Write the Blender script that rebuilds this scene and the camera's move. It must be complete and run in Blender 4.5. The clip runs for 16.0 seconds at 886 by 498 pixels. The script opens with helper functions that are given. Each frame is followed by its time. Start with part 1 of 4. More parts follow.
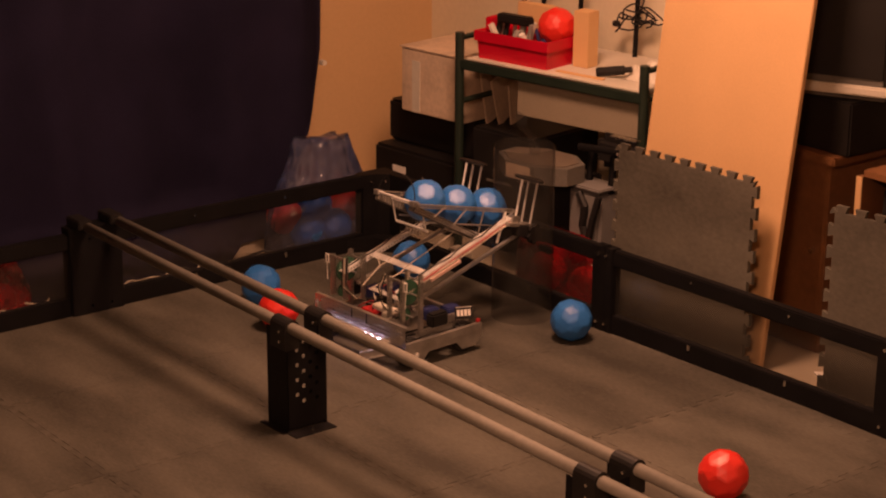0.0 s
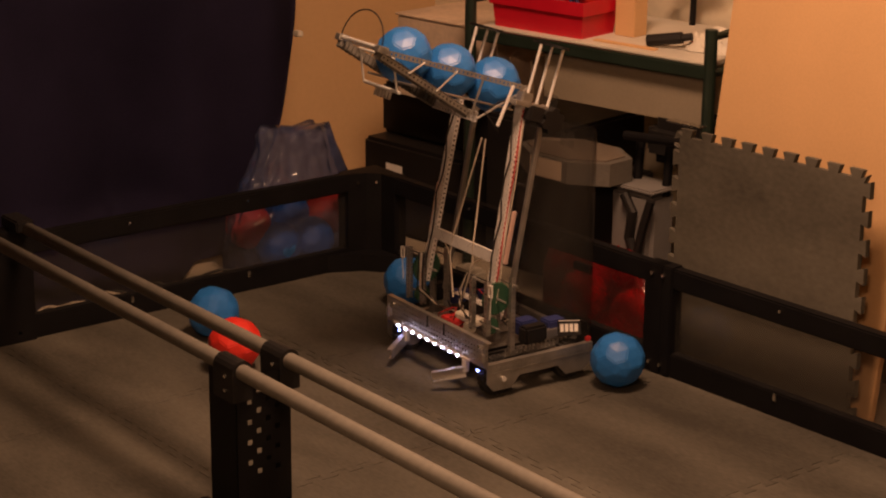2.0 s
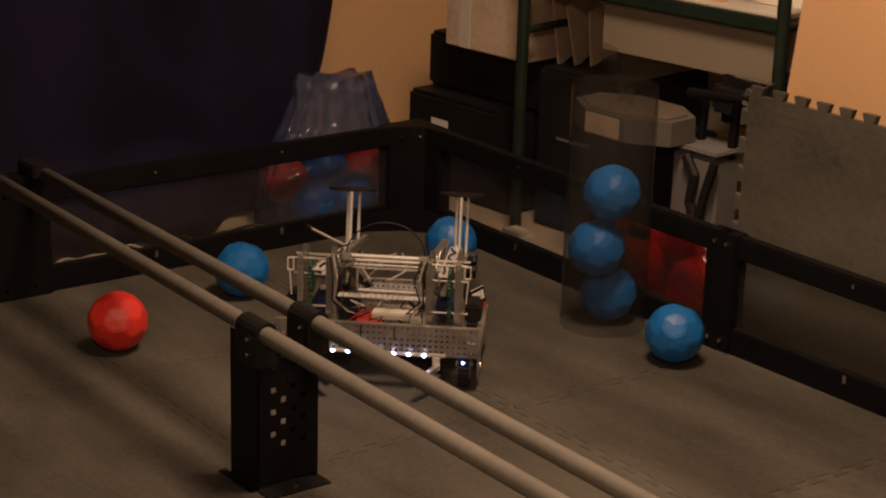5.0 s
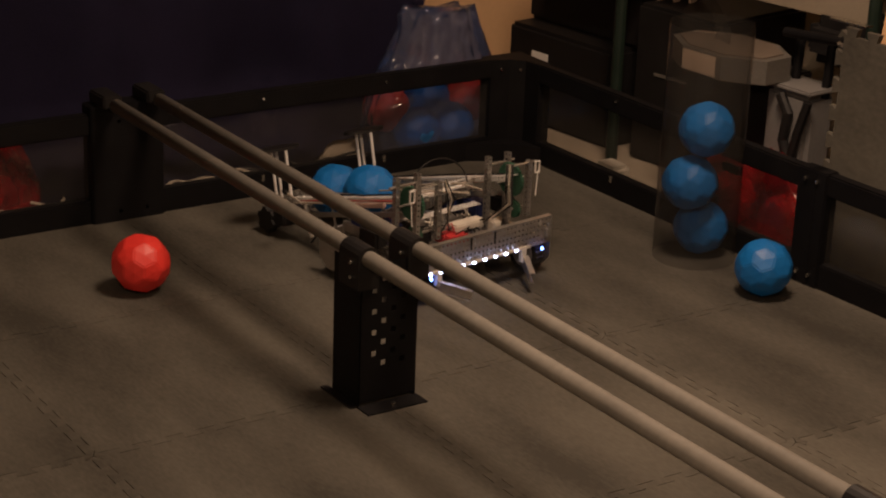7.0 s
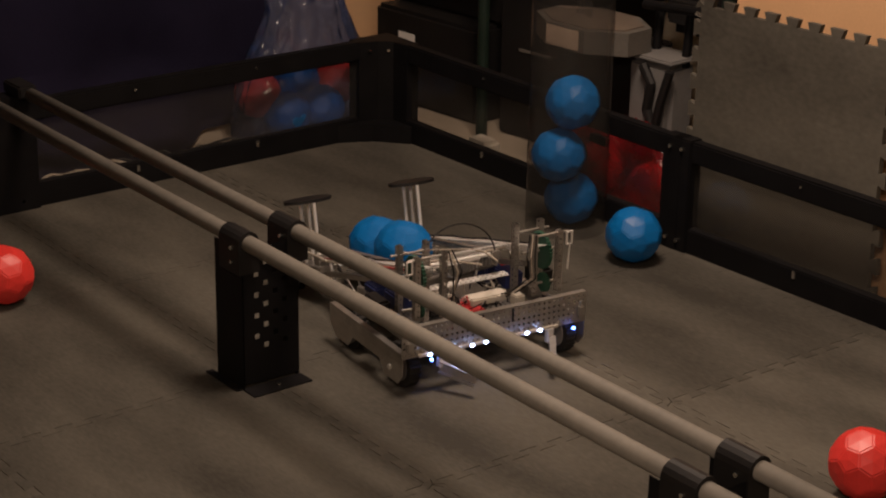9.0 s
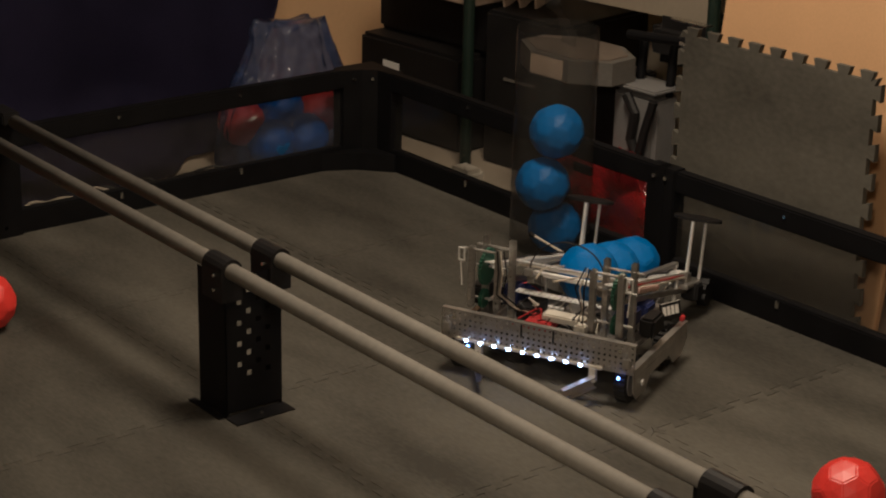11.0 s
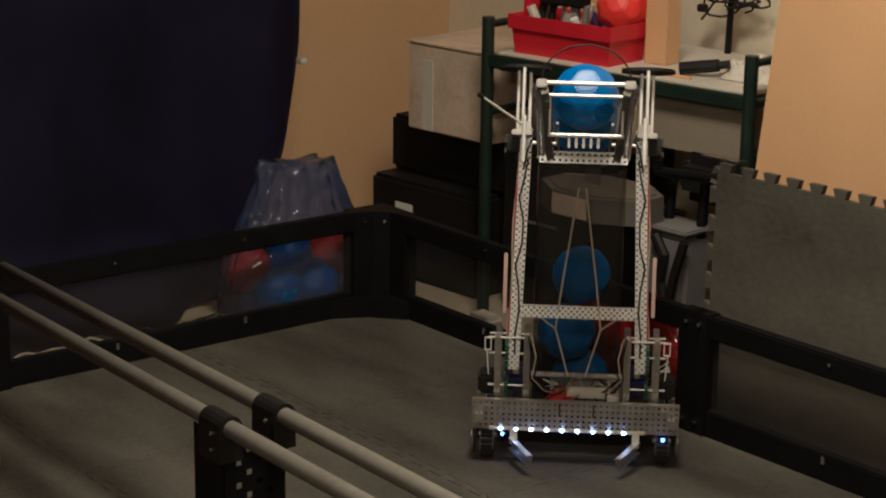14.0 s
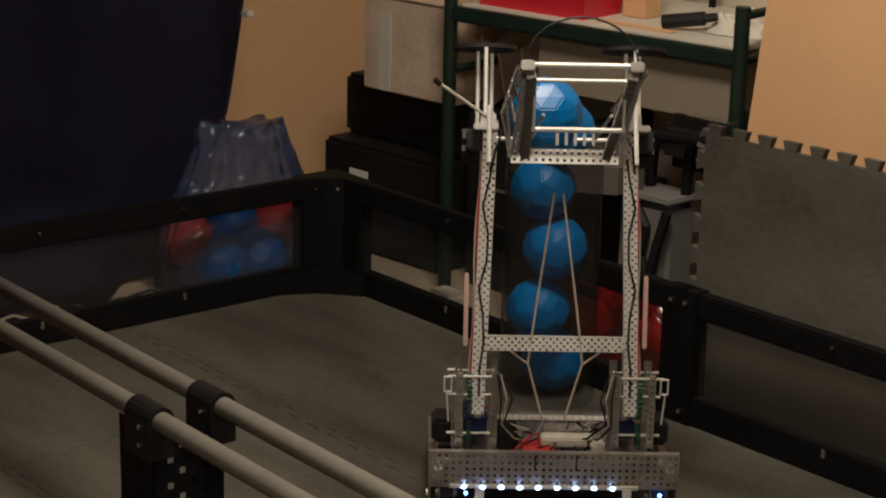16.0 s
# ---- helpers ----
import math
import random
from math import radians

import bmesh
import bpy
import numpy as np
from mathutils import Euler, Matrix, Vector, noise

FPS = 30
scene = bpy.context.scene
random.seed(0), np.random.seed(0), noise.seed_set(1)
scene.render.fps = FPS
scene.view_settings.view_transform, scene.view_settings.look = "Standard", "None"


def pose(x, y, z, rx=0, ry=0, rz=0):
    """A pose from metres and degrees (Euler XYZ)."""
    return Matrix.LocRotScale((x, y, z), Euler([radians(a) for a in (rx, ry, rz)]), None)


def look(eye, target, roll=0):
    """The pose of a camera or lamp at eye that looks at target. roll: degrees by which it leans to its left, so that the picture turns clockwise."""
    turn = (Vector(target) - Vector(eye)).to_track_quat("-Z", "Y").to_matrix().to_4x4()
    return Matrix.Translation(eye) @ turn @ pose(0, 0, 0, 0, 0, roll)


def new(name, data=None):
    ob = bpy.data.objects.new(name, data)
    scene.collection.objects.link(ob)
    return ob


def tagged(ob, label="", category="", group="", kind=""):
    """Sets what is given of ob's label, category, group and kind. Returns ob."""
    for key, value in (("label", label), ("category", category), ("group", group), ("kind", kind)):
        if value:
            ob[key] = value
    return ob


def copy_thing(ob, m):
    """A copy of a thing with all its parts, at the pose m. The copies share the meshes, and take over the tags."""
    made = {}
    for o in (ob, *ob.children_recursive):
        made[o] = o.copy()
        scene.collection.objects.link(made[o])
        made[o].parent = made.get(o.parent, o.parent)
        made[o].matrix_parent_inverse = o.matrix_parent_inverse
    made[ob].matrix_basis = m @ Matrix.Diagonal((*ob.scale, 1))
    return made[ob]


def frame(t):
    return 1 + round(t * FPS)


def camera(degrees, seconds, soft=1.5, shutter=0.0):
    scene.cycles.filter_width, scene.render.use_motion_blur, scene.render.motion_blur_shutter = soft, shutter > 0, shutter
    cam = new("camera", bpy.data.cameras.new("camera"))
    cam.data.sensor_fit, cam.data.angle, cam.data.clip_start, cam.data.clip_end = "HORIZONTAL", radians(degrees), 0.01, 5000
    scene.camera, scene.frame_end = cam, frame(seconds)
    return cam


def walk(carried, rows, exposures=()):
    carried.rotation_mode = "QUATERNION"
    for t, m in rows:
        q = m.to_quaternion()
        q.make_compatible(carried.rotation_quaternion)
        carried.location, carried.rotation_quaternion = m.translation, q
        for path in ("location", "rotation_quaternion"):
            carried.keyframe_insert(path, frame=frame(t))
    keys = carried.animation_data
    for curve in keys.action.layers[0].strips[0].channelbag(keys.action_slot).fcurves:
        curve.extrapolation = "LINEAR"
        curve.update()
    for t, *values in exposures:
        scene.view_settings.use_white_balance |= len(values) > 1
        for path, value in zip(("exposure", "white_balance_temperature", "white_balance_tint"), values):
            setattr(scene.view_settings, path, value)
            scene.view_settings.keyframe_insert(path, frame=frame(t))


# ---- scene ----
cam = camera(25.7, 16.0, soft=2.1)
PATH = [
    (0, (-4.012, -5.404, 2.185), (-2.835, -3.911, 1.567), 0.35),
    (0.5, (-3.747, -5.063, 2.035), (-2.590, -3.556, 1.411), 0.13),
    (1, (-3.505, -4.748, 1.902), (-2.343, -3.247, 1.273), 0.39),
    (1.5, (-3.281, -4.459, 1.771), (-2.105, -2.960, 1.163), 0.50),
    (2, (-3.166, -4.311, 1.703), (-1.984, -2.809, 1.114), 0.48),
    (2.5, (-3.058, -4.173, 1.640), (-1.871, -2.667, 1.071), 0.45),
    (3, (-2.962, -4.052, 1.583), (-1.767, -2.547, 1.028), 0.49),
    (3.2, (-2.964, -4.045, 1.590), (-1.764, -2.545, 1.033), 0.57),
    (5.3, (-2.968, -4.057, 1.585), (-1.856, -2.520, 0.950), 1.92),
    (5.5, (-2.966, -4.054, 1.583), (-1.876, -2.505, 0.941), 2.05),
    (6, (-2.959, -4.045, 1.579), (-1.913, -2.474, 0.918), 2.23),
    (6.5, (-2.965, -4.053, 1.583), (-1.929, -2.483, 0.902), 2.23),
    (7, (-3.053, -4.166, 1.636), (-2.006, -2.610, 0.940), 2.14),
    (7.5, (-3.095, -4.221, 1.662), (-2.045, -2.669, 0.963), 1.93),
    (8, (-3.101, -4.229, 1.666), (-2.045, -2.672, 0.986), 1.71),
    (8.5, (-3.100, -4.227, 1.665), (-1.979, -2.727, 0.961), 1.70),
    (8.7, (-3.102, -4.229, 1.666), (-1.957, -2.753, 0.949), 0.94),
    (11, (-3.099, -4.226, 1.664), (-1.933, -2.753, 0.979), 1.32),
    (11.5, (-3.106, -4.234, 1.668), (-1.933, -2.751, 1.017), 0.69),
    (12, (-3.052, -4.165, 1.636), (-1.876, -2.667, 1.023), 0.12),
    (12.5, (-2.963, -4.054, 1.584), (-1.785, -2.541, 1.015), 0.26),
    (13, (-2.963, -4.044, 1.590), (-1.781, -2.524, 1.051), 0.39),
    (13.5, (-2.956, -4.035, 1.586), (-1.771, -2.510, 1.069), 0.68),
    (14, (-2.922, -3.988, 1.568), (-1.740, -2.468, 1.027), 0.79),
    (14.5, (-2.827, -3.859, 1.519), (-1.644, -2.346, 0.959), 0.53),
    (15, (-2.734, -3.731, 1.470), (-1.541, -2.226, 0.912), 0.44),
    (15.5, (-2.684, -3.663, 1.444), (-1.480, -2.167, 0.885), 0.86),
    (16, (-2.682, -3.661, 1.443), (-1.467, -2.177, 0.878), 1.36),
]
EXPOSURE = [(0.0, 0.4, 8600, 61), (1.5, 0.24, 8100, 46), (3.2, 0.06, 7200, 32), (5.5, 0.02, 6200, 22), (7.5, 0.06, 5850, 21), (8.7, 0.06, 5450, 19), (11.0, 0.05, 5050, 6), (13.5, 0.08, 4800, 3), (16.0, 0.0, 4850, 3)]
walk(cam, [(t, look(eye, target, roll)) for t, eye, target, roll in PATH], EXPOSURE)

# ---- light ----
world = bpy.data.worlds.new("world")
scene.world = world
world.use_nodes = True
world.node_tree.nodes["Background"].inputs[0].default_value = (0.9, 0.7, 0.5, 1)
world.node_tree.nodes["Background"].inputs[1].default_value = 0.045


def area_lamp(x, y, z, size, watts):
    data = bpy.data.lights.new("area_lamp_light", "AREA")
    data.shape, data.size, data.energy, data.color = "DISK", size, watts, (1.0, 0.70, 0.42)
    ob = new("area_lamp_light", data)
    ob.location = (x, y, z)
    return ob


area_lamp(-0.70, -1.50, 2.40, 0.6, 45)
# unseen fill lamp added near the camera to lift the dark areas
area_lamp(-3.2, -4.0, 2.40, 0.6, 58)


# ---- materials ----
def material(name, colour, rough=0.6, metal=0.0, vary=0.25, scale=6.0, grain=120.0, bump=0.15, second=None, spec=0.5, wet=0.0, fixed=False, fine_share=0.45):
    m = bpy.data.materials.new(name)
    m.use_nodes = True
    nt = m.node_tree
    bsdf = nt.nodes["Principled BSDF"]
    co = nt.nodes.new("ShaderNodeTexCoord")
    place = nt.nodes.new("ShaderNodeVectorMath")
    place.operation = "MULTIPLY"
    place.inputs[1].default_value = (1.6, 0.55, 1.0)
    nt.links.new(nt.nodes.new("ShaderNodeNewGeometry").outputs["Position"], place.inputs[0])
    big, fine = nt.nodes.new("ShaderNodeTexNoise"), nt.nodes.new("ShaderNodeTexNoise")
    big.inputs["Scale"].default_value, big.inputs["Detail"].default_value = scale, 5
    fine.inputs["Scale"].default_value, fine.inputs["Detail"].default_value = grain, 3
    for n in (big, fine):
        nt.links.new(place.outputs[0] if fixed else co.outputs["Object"], n.inputs["Vector"])
    add = nt.nodes.new("ShaderNodeMath")
    add.operation = "MULTIPLY_ADD"
    nt.links.new(fine.outputs[0], add.inputs[0])
    add.inputs[1].default_value = fine_share
    nt.links.new(big.outputs[0], add.inputs[2])
    ramp = nt.nodes.new("ShaderNodeMapRange")
    ramp.inputs[1].default_value, ramp.inputs[2].default_value = 0.45, 1.0
    nt.links.new(add.outputs[0], ramp.inputs[0])
    mix = nt.nodes.new("ShaderNodeMix")
    mix.data_type = "RGBA"
    nt.links.new(ramp.outputs[0], mix.inputs[0])
    dark = second or tuple(c * (1 - vary) for c in colour)
    lite = colour if second else tuple(min(1, c * (1 + vary * 0.6)) for c in colour)
    mix.inputs[6].default_value, mix.inputs[7].default_value = (*dark, 1), (*lite, 1)
    if fixed:
        # each piece has its own tone
        tone, hsv, spread = nt.nodes.new("ShaderNodeObjectInfo"), nt.nodes.new("ShaderNodeHueSaturation"), nt.nodes.new("ShaderNodeMapRange")
        spread.inputs[3].default_value, spread.inputs[4].default_value = 0.88, 1.12
        nt.links.new(tone.outputs["Random"], spread.inputs[0])
        nt.links.new(spread.outputs[0], hsv.inputs["Value"])
        nt.links.new(mix.outputs[2], hsv.inputs["Color"])
        nt.links.new(hsv.outputs[0], bsdf.inputs["Base Color"])
    else:
        nt.links.new(mix.outputs[2], bsdf.inputs["Base Color"])
    rr = nt.nodes.new("ShaderNodeMapRange")
    rr.inputs[3].default_value, rr.inputs[4].default_value = max(0.03, rough - 0.1), min(1, rough + 0.1)
    nt.links.new(big.outputs[0], rr.inputs[0])
    nt.links.new(rr.outputs[0], bsdf.inputs["Roughness"])
    bsdf.inputs["Metallic"].default_value = metal
    bsdf.inputs["Specular IOR Level"].default_value = spec
    bsdf.inputs["Coat Weight"].default_value = wet
    if bump:
        b = nt.nodes.new("ShaderNodeBump")
        b.inputs["Strength"].default_value, b.inputs["Distance"].default_value = bump, 0.002
        nt.links.new(fine.outputs[0], b.inputs["Height"])
        nt.links.new(b.outputs[0], bsdf.inputs["Normal"])
    return m


def clear_material(name, tint, gloss_rough=0.08, ior=1.45, haze=0.0, haze_colour=(0.5, 0.5, 0.5)):
    """Thin clear sheet: light passes straight, with a gloss on it."""
    m = bpy.data.materials.new(name)
    m.use_nodes = True
    nt = m.node_tree
    nt.nodes.remove(nt.nodes["Principled BSDF"])
    out = nt.nodes["Material Output"]
    tr, gl, df = (nt.nodes.new("ShaderNodeBsdf" + k) for k in ("Transparent", "Glossy", "Diffuse"))
    tr.inputs[0].default_value, df.inputs[0].default_value = (*tint, 1), (*haze_colour, 1)
    gl.inputs["Roughness"].default_value = gloss_rough
    weight, steep, fr = nt.nodes.new("ShaderNodeLayerWeight"), nt.nodes.new("ShaderNodeMath"), nt.nodes.new("ShaderNodeMath")
    steep.operation, fr.operation = "POWER", "MULTIPLY_ADD"
    f0 = 2 * ((ior - 1) / (ior + 1)) ** 2
    weight.inputs[0].default_value, steep.inputs[1].default_value = 0.5, 4.0
    fr.inputs[1].default_value, fr.inputs[2].default_value = 0.6 * (1 - f0), f0
    nt.links.new(weight.outputs["Facing"], steep.inputs[0])
    nt.links.new(steep.outputs[0], fr.inputs[0])
    noise_n, rng = nt.nodes.new("ShaderNodeTexNoise"), nt.nodes.new("ShaderNodeMapRange")
    noise_n.inputs["Scale"].default_value = 9
    rng.inputs[3].default_value, rng.inputs[4].default_value = haze * 0.5, haze * 1.5
    nt.links.new(noise_n.outputs[0], rng.inputs[0])
    a, b = nt.nodes.new("ShaderNodeMixShader"), nt.nodes.new("ShaderNodeMixShader")
    nt.links.new(rng.outputs[0], a.inputs[0])
    nt.links.new(tr.outputs[0], a.inputs[1])
    nt.links.new(df.outputs[0], a.inputs[2])
    nt.links.new(fr.outputs[0], b.inputs[0])
    nt.links.new(a.outputs[0], b.inputs[1])
    nt.links.new(gl.outputs[0], b.inputs[2])
    nt.links.new(b.outputs[0], out.inputs[0])
    return m


def glow(name, colour, strength):
    m = bpy.data.materials.new(name)
    m.use_nodes = True
    b = m.node_tree.nodes["Principled BSDF"]
    b.inputs["Emission Color"].default_value, b.inputs["Emission Strength"].default_value = (*colour, 1), strength
    return m


FOAM = material("grey_foam", (0.117, 0.108, 0.089), 0.92, vary=0.58, scale=2.9, grain=90, bump=0.15, spec=0.2, fixed=True, fine_share=0.25)
CONCRETE = material("pale_concrete", (0.42, 0.36, 0.28), 0.85, vary=0.3, scale=3, grain=90)
TAN = material("tan_wall", (0.66, 0.43, 0.23), 0.75, vary=0.08, scale=1.2, grain=60, bump=0.05)
CREAM = material("cream_paint", (0.82, 0.73, 0.56), 0.75, vary=0.1, scale=1.5, grain=60, bump=0.05)
MDF = material("fibreboard", (0.66, 0.40, 0.20), 0.7, vary=0.1, scale=2.5, grain=180, bump=0.08)
NAVY = material("navy_cloth", (0.030, 0.027, 0.062), 0.95, vary=0.35, scale=3, grain=300, bump=0.2, spec=0.1)
BLACKM = material("black_coated_steel", (0.0075, 0.0072, 0.008), 0.58, spec=0.13, vary=0.3, scale=12, grain=200, bump=0.05)
BLACKP = material("black_plastic", (0.012, 0.011, 0.011), 0.55, spec=0.3, vary=0.3, scale=9, grain=250, bump=0.15)
PVC = material("grey_pvc", (0.215, 0.20, 0.172), 0.66, spec=0.3, vary=0.22, scale=5, grain=60, bump=0.03)
BLUE = material("blue_ball_plastic", (0.010, 0.15, 0.47), 0.36, vary=0.15, scale=14, grain=200, bump=0.04)
RED = material("red_ball_plastic", (0.78, 0.045, 0.03), 0.4, vary=0.12, scale=14, grain=200, bump=0.04)
ALU = material("aluminium", (0.50, 0.48, 0.45), 0.40, 0.85, vary=0.3, scale=18, grain=300, bump=0.05)
STEEL = material("bright_aluminium", (0.95, 0.93, 0.90), 0.45, 0.5, vary=0.15, scale=18, grain=300, bump=0.02)
SCREW = material("zinc_screw", (0.8, 0.78, 0.72), 0.25, 1.0, vary=0.1)
GREENG = material("green_gear_plastic", (0.02, 0.085, 0.05), 0.5, vary=0.2)
RUBBER = material("black_rubber", (0.018, 0.017, 0.016), 0.85, vary=0.3, grain=180, bump=0.4)
GREENM = material("dark_green_steel", (0.01275, 0.024, 0.01736), 0.4, vary=0.3, scale=10, bump=0.05)
CARD = material("worn_cardboard", (0.62, 0.48, 0.36), 0.85, vary=0.3, scale=7, grain=60, bump=0.2)
TOOLRED = material("red_toolbox_plastic", (0.55, 0.012, 0.025), 0.45, vary=0.15, scale=8)
WOODB = material("brown_veneer", (0.20, 0.085, 0.035), 0.5, vary=0.35, scale=4, grain=40, bump=0.1)
WHITEP = material("off_white_plastic", (0.62, 0.58, 0.50), 0.5, vary=0.15)
GREYP = material("grey_plastic", (0.28, 0.26, 0.24), 0.55, vary=0.2)
BINP = material("pale_bin_plastic", (0.17, 0.165, 0.16), 0.5, vary=0.2)
WHITE = material("white_label", (0.8, 0.78, 0.74), 0.6, vary=0.05, bump=0)
REDP = material("red_board", (0.45, 0.03, 0.03), 0.5, vary=0.2)
CORD = material("pale_cord", (0.5, 0.44, 0.36), 0.8, vary=0.2)
PINK = material("pinkish_link_metal", (0.66, 0.46, 0.40), 0.5, 0.2, vary=0.2)
BLUEM = material("blue_motor_plastic", (0.02, 0.03, 0.12), 0.5)
PANEL = clear_material("clear_polycarbonate", (0.85, 0.84, 0.82), 0.06, 1.22, haze=0.03, haze_colour=(0.3, 0.28, 0.25))
TUBE = clear_material("clear_tube", (0.63, 0.625, 0.62), 0.12, 1.12, haze=0.03, haze_colour=(0.5, 0.47, 0.42))
BAG = clear_material("clear_bag_film", (0.42, 0.48, 0.70), 0.10, 1.40, haze=0.24, haze_colour=(0.14, 0.165, 0.28))
REDBAG = clear_material("red_film", (0.5, 0.03, 0.035), 0.16, 1.45, haze=0.55, haze_colour=(0.24, 0.013, 0.016))
LED = glow("led_white", (0.52, 0.66, 1.0), 19)
LED_BLUE = glow("led_blue", (0.15, 0.3, 1.0), 12)
DIMG = material("dull_dark_plastic", (0.13, 0.12, 0.105), 0.55, vary=0.3)
TUBLID = material("cloudy_brown_lid", (0.15, 0.12, 0.095), 0.5, vary=0.4, scale=9)


# ---- mesh helpers ----
def box(bm, x0, x1, y0, y1, z0, z1, bevel=0.0):
    vs = [bm.verts.new((x, y, z)) for x in (x0, x1) for y in (y0, y1) for z in (z0, z1)]
    fs = [bm.faces.new([vs[i] for i in q]) for q in ((0, 1, 3, 2), (4, 6, 7, 5), (0, 4, 5, 1), (2, 3, 7, 6), (0, 2, 6, 4), (1, 5, 7, 3))]
    if bevel:
        bmesh.ops.bevel(bm, geom=list({e for f in fs for e in f.edges}), offset=bevel, segments=2, affect="EDGES", clamp_overlap=True)
    return vs


def rod(bm, a, b, r, n=10):
    a, b = Vector(a), Vector(b)
    q = (b - a).to_track_quat("Z", "Y")
    rings = [[bm.verts.new(p + q @ Vector((r * math.cos(2 * math.pi * k / n), r * math.sin(2 * math.pi * k / n), 0))) for k in range(n)] for p in (a, b)]
    for k in range(n):
        bm.faces.new((rings[0][k], rings[0][(k + 1) % n], rings[1][(k + 1) % n], rings[1][k]))
    bm.faces.new(rings[0][::-1])
    bm.faces.new(rings[1])


def path_tube(bm, pts, r, n=6):
    pts = [Vector(p) for p in pts]
    rings = []
    for i, p in enumerate(pts):
        d = (pts[min(i + 1, len(pts) - 1)] - pts[max(i - 1, 0)]).normalized()
        q = d.to_track_quat("Z", "Y")
        rings.append([bm.verts.new(p + q @ Vector((r * math.cos(2 * math.pi * k / n), r * math.sin(2 * math.pi * k / n), 0))) for k in range(n)])
    for ra, rb in zip(rings, rings[1:]):
        off = min(range(n), key=lambda s: sum((ra[k].co - rb[(k + s) % n].co).length for k in range(n)))
        for k in range(n):
            bm.faces.new((ra[k], ra[(k + 1) % n], rb[(k + 1 + off) % n], rb[(k + off) % n]))
    bm.faces.new(rings[0][::-1])
    bm.faces.new(rings[-1])


def prism(bm, pts, axis, t0, t1):
    """A flat outline pushed through from t0 to t1 along an axis."""
    def place(u, v, t):
        return {"x": (t, u, v), "y": (u, t, v), "z": (u, v, t)}[axis]
    a, b = [bm.verts.new(place(u, v, t0)) for u, v in pts], [bm.verts.new(place(u, v, t1)) for u, v in pts]
    n = len(pts)
    bm.faces.new(a)
    bm.faces.new(b[::-1])
    for k in range(n):
        bm.faces.new((a[k], b[k], b[(k + 1) % n], a[(k + 1) % n]))


def perforated(bm, m, nx, nz, pitch=0.0127, hole=0.0052, thick=0.0016):
    """A plate of nx by nz square cells with a hole in each, centred, in the plane y = 0 of m."""
    cache = {}

    def v(x, y, z):
        key = (round(x, 5), round(y, 5), round(z, 5))
        if key not in cache:
            cache[key] = bm.verts.new(m @ Vector((x, y, z)))
        return cache[key]

    h, p = hole / 2, pitch / 2
    for i in range(nx):
        for k in range(nz):
            cx, cz = (i - (nx - 1) / 2) * pitch, (k - (nz - 1) / 2) * pitch
            o = [(cx - p, cz - p), (cx + p, cz - p), (cx + p, cz + p), (cx - p, cz + p)]
            n = [(cx - h, cz - h), (cx + h, cz - h), (cx + h, cz + h), (cx - h, cz + h)]
            for s in range(4):
                e = (s + 1) % 4
                bm.faces.new((v(o[s][0], 0, o[s][1]), v(o[e][0], 0, o[e][1]), v(n[e][0], 0, n[e][1]), v(n[s][0], 0, n[s][1])))
                bm.faces.new((v(o[e][0], thick, o[e][1]), v(o[s][0], thick, o[s][1]), v(n[s][0], thick, n[s][1]), v(n[e][0], thick, n[e][1])))
                bm.faces.new((v(n[s][0], 0, n[s][1]), v(n[e][0], 0, n[e][1]), v(n[e][0], thick, n[e][1]), v(n[s][0], thick, n[s][1])))


def diamond(bm, m, nx, nz, pitch=0.00635, hole=0.0042, thick=0.0016):
    """A plate like perforated(), with holes in every second cell, staggered."""
    w = (nx - 1) / 2
    for i in range(nx):
        for k in range(nz):
            mm = m @ Matrix.Translation(((i - w) * pitch, 0, (k - (nz - 1) / 2) * pitch))
            if (i + k) % 2:
                perforated(bm, mm, 1, 1, pitch, hole, thick)
            else:
                h = pitch / 2
                vs = [bm.verts.new(mm @ Vector((a * h, b, c * h))) for b in (0, thick) for a, c in ((-1, -1), (1, -1), (1, 1), (-1, 1))]
                bm.faces.new(vs[:4])
                bm.faces.new(vs[4:])


def lift_channel(bm, m, length):
    """A C-channel along z of m with a staggered pattern on its web, open towards +y."""
    diamond(bm, m, 4, round(length / 0.00635))
    for s in (-1, 1):
        perforated(bm, m @ Matrix.Translation((s * 0.0127, 0.00635, 0)) @ Matrix.Rotation(s * math.pi / 2, 4, "Z"), 1, round(length / 0.0127))


def channel(bm, m, length, wide=2, flange=1):
    """A perforated C-channel along z of m, from its middle, open towards +y."""
    nz = max(1, round(length / 0.0127))
    w = wide * 0.0127 / 2
    perforated(bm, m, wide, nz)
    for s in (-1, 1):
        perforated(bm, m @ Matrix.Translation((s * w, flange * 0.00635, 0)) @ Matrix.Rotation(s * math.pi / 2, 4, "Z"), flange, nz)


def mesh_of(name, bm, mat, smooth=False):
    bmesh.ops.recalc_face_normals(bm, faces=bm.faces)
    me = bpy.data.meshes.new(name)
    bm.to_mesh(me)
    bm.free()
    for one in mat if isinstance(mat, (list, tuple)) else (mat,):
        me.materials.append(one)
    if smooth:
        for p in me.polygons:
            p.use_smooth = True
    return me


def part(name, bm, mat, parent, label="", smooth=False):
    ob = new(name, mesh_of(name, bm, mat, smooth))
    ob.parent = parent
    return tagged(ob, label)


def thing(name, label, category, m=None, group="", kind=""):
    ob = new(name)
    ob.empty_display_size = 0.05
    if m is not None:
        ob.matrix_basis = m
    return tagged(ob, label, category, group, kind)


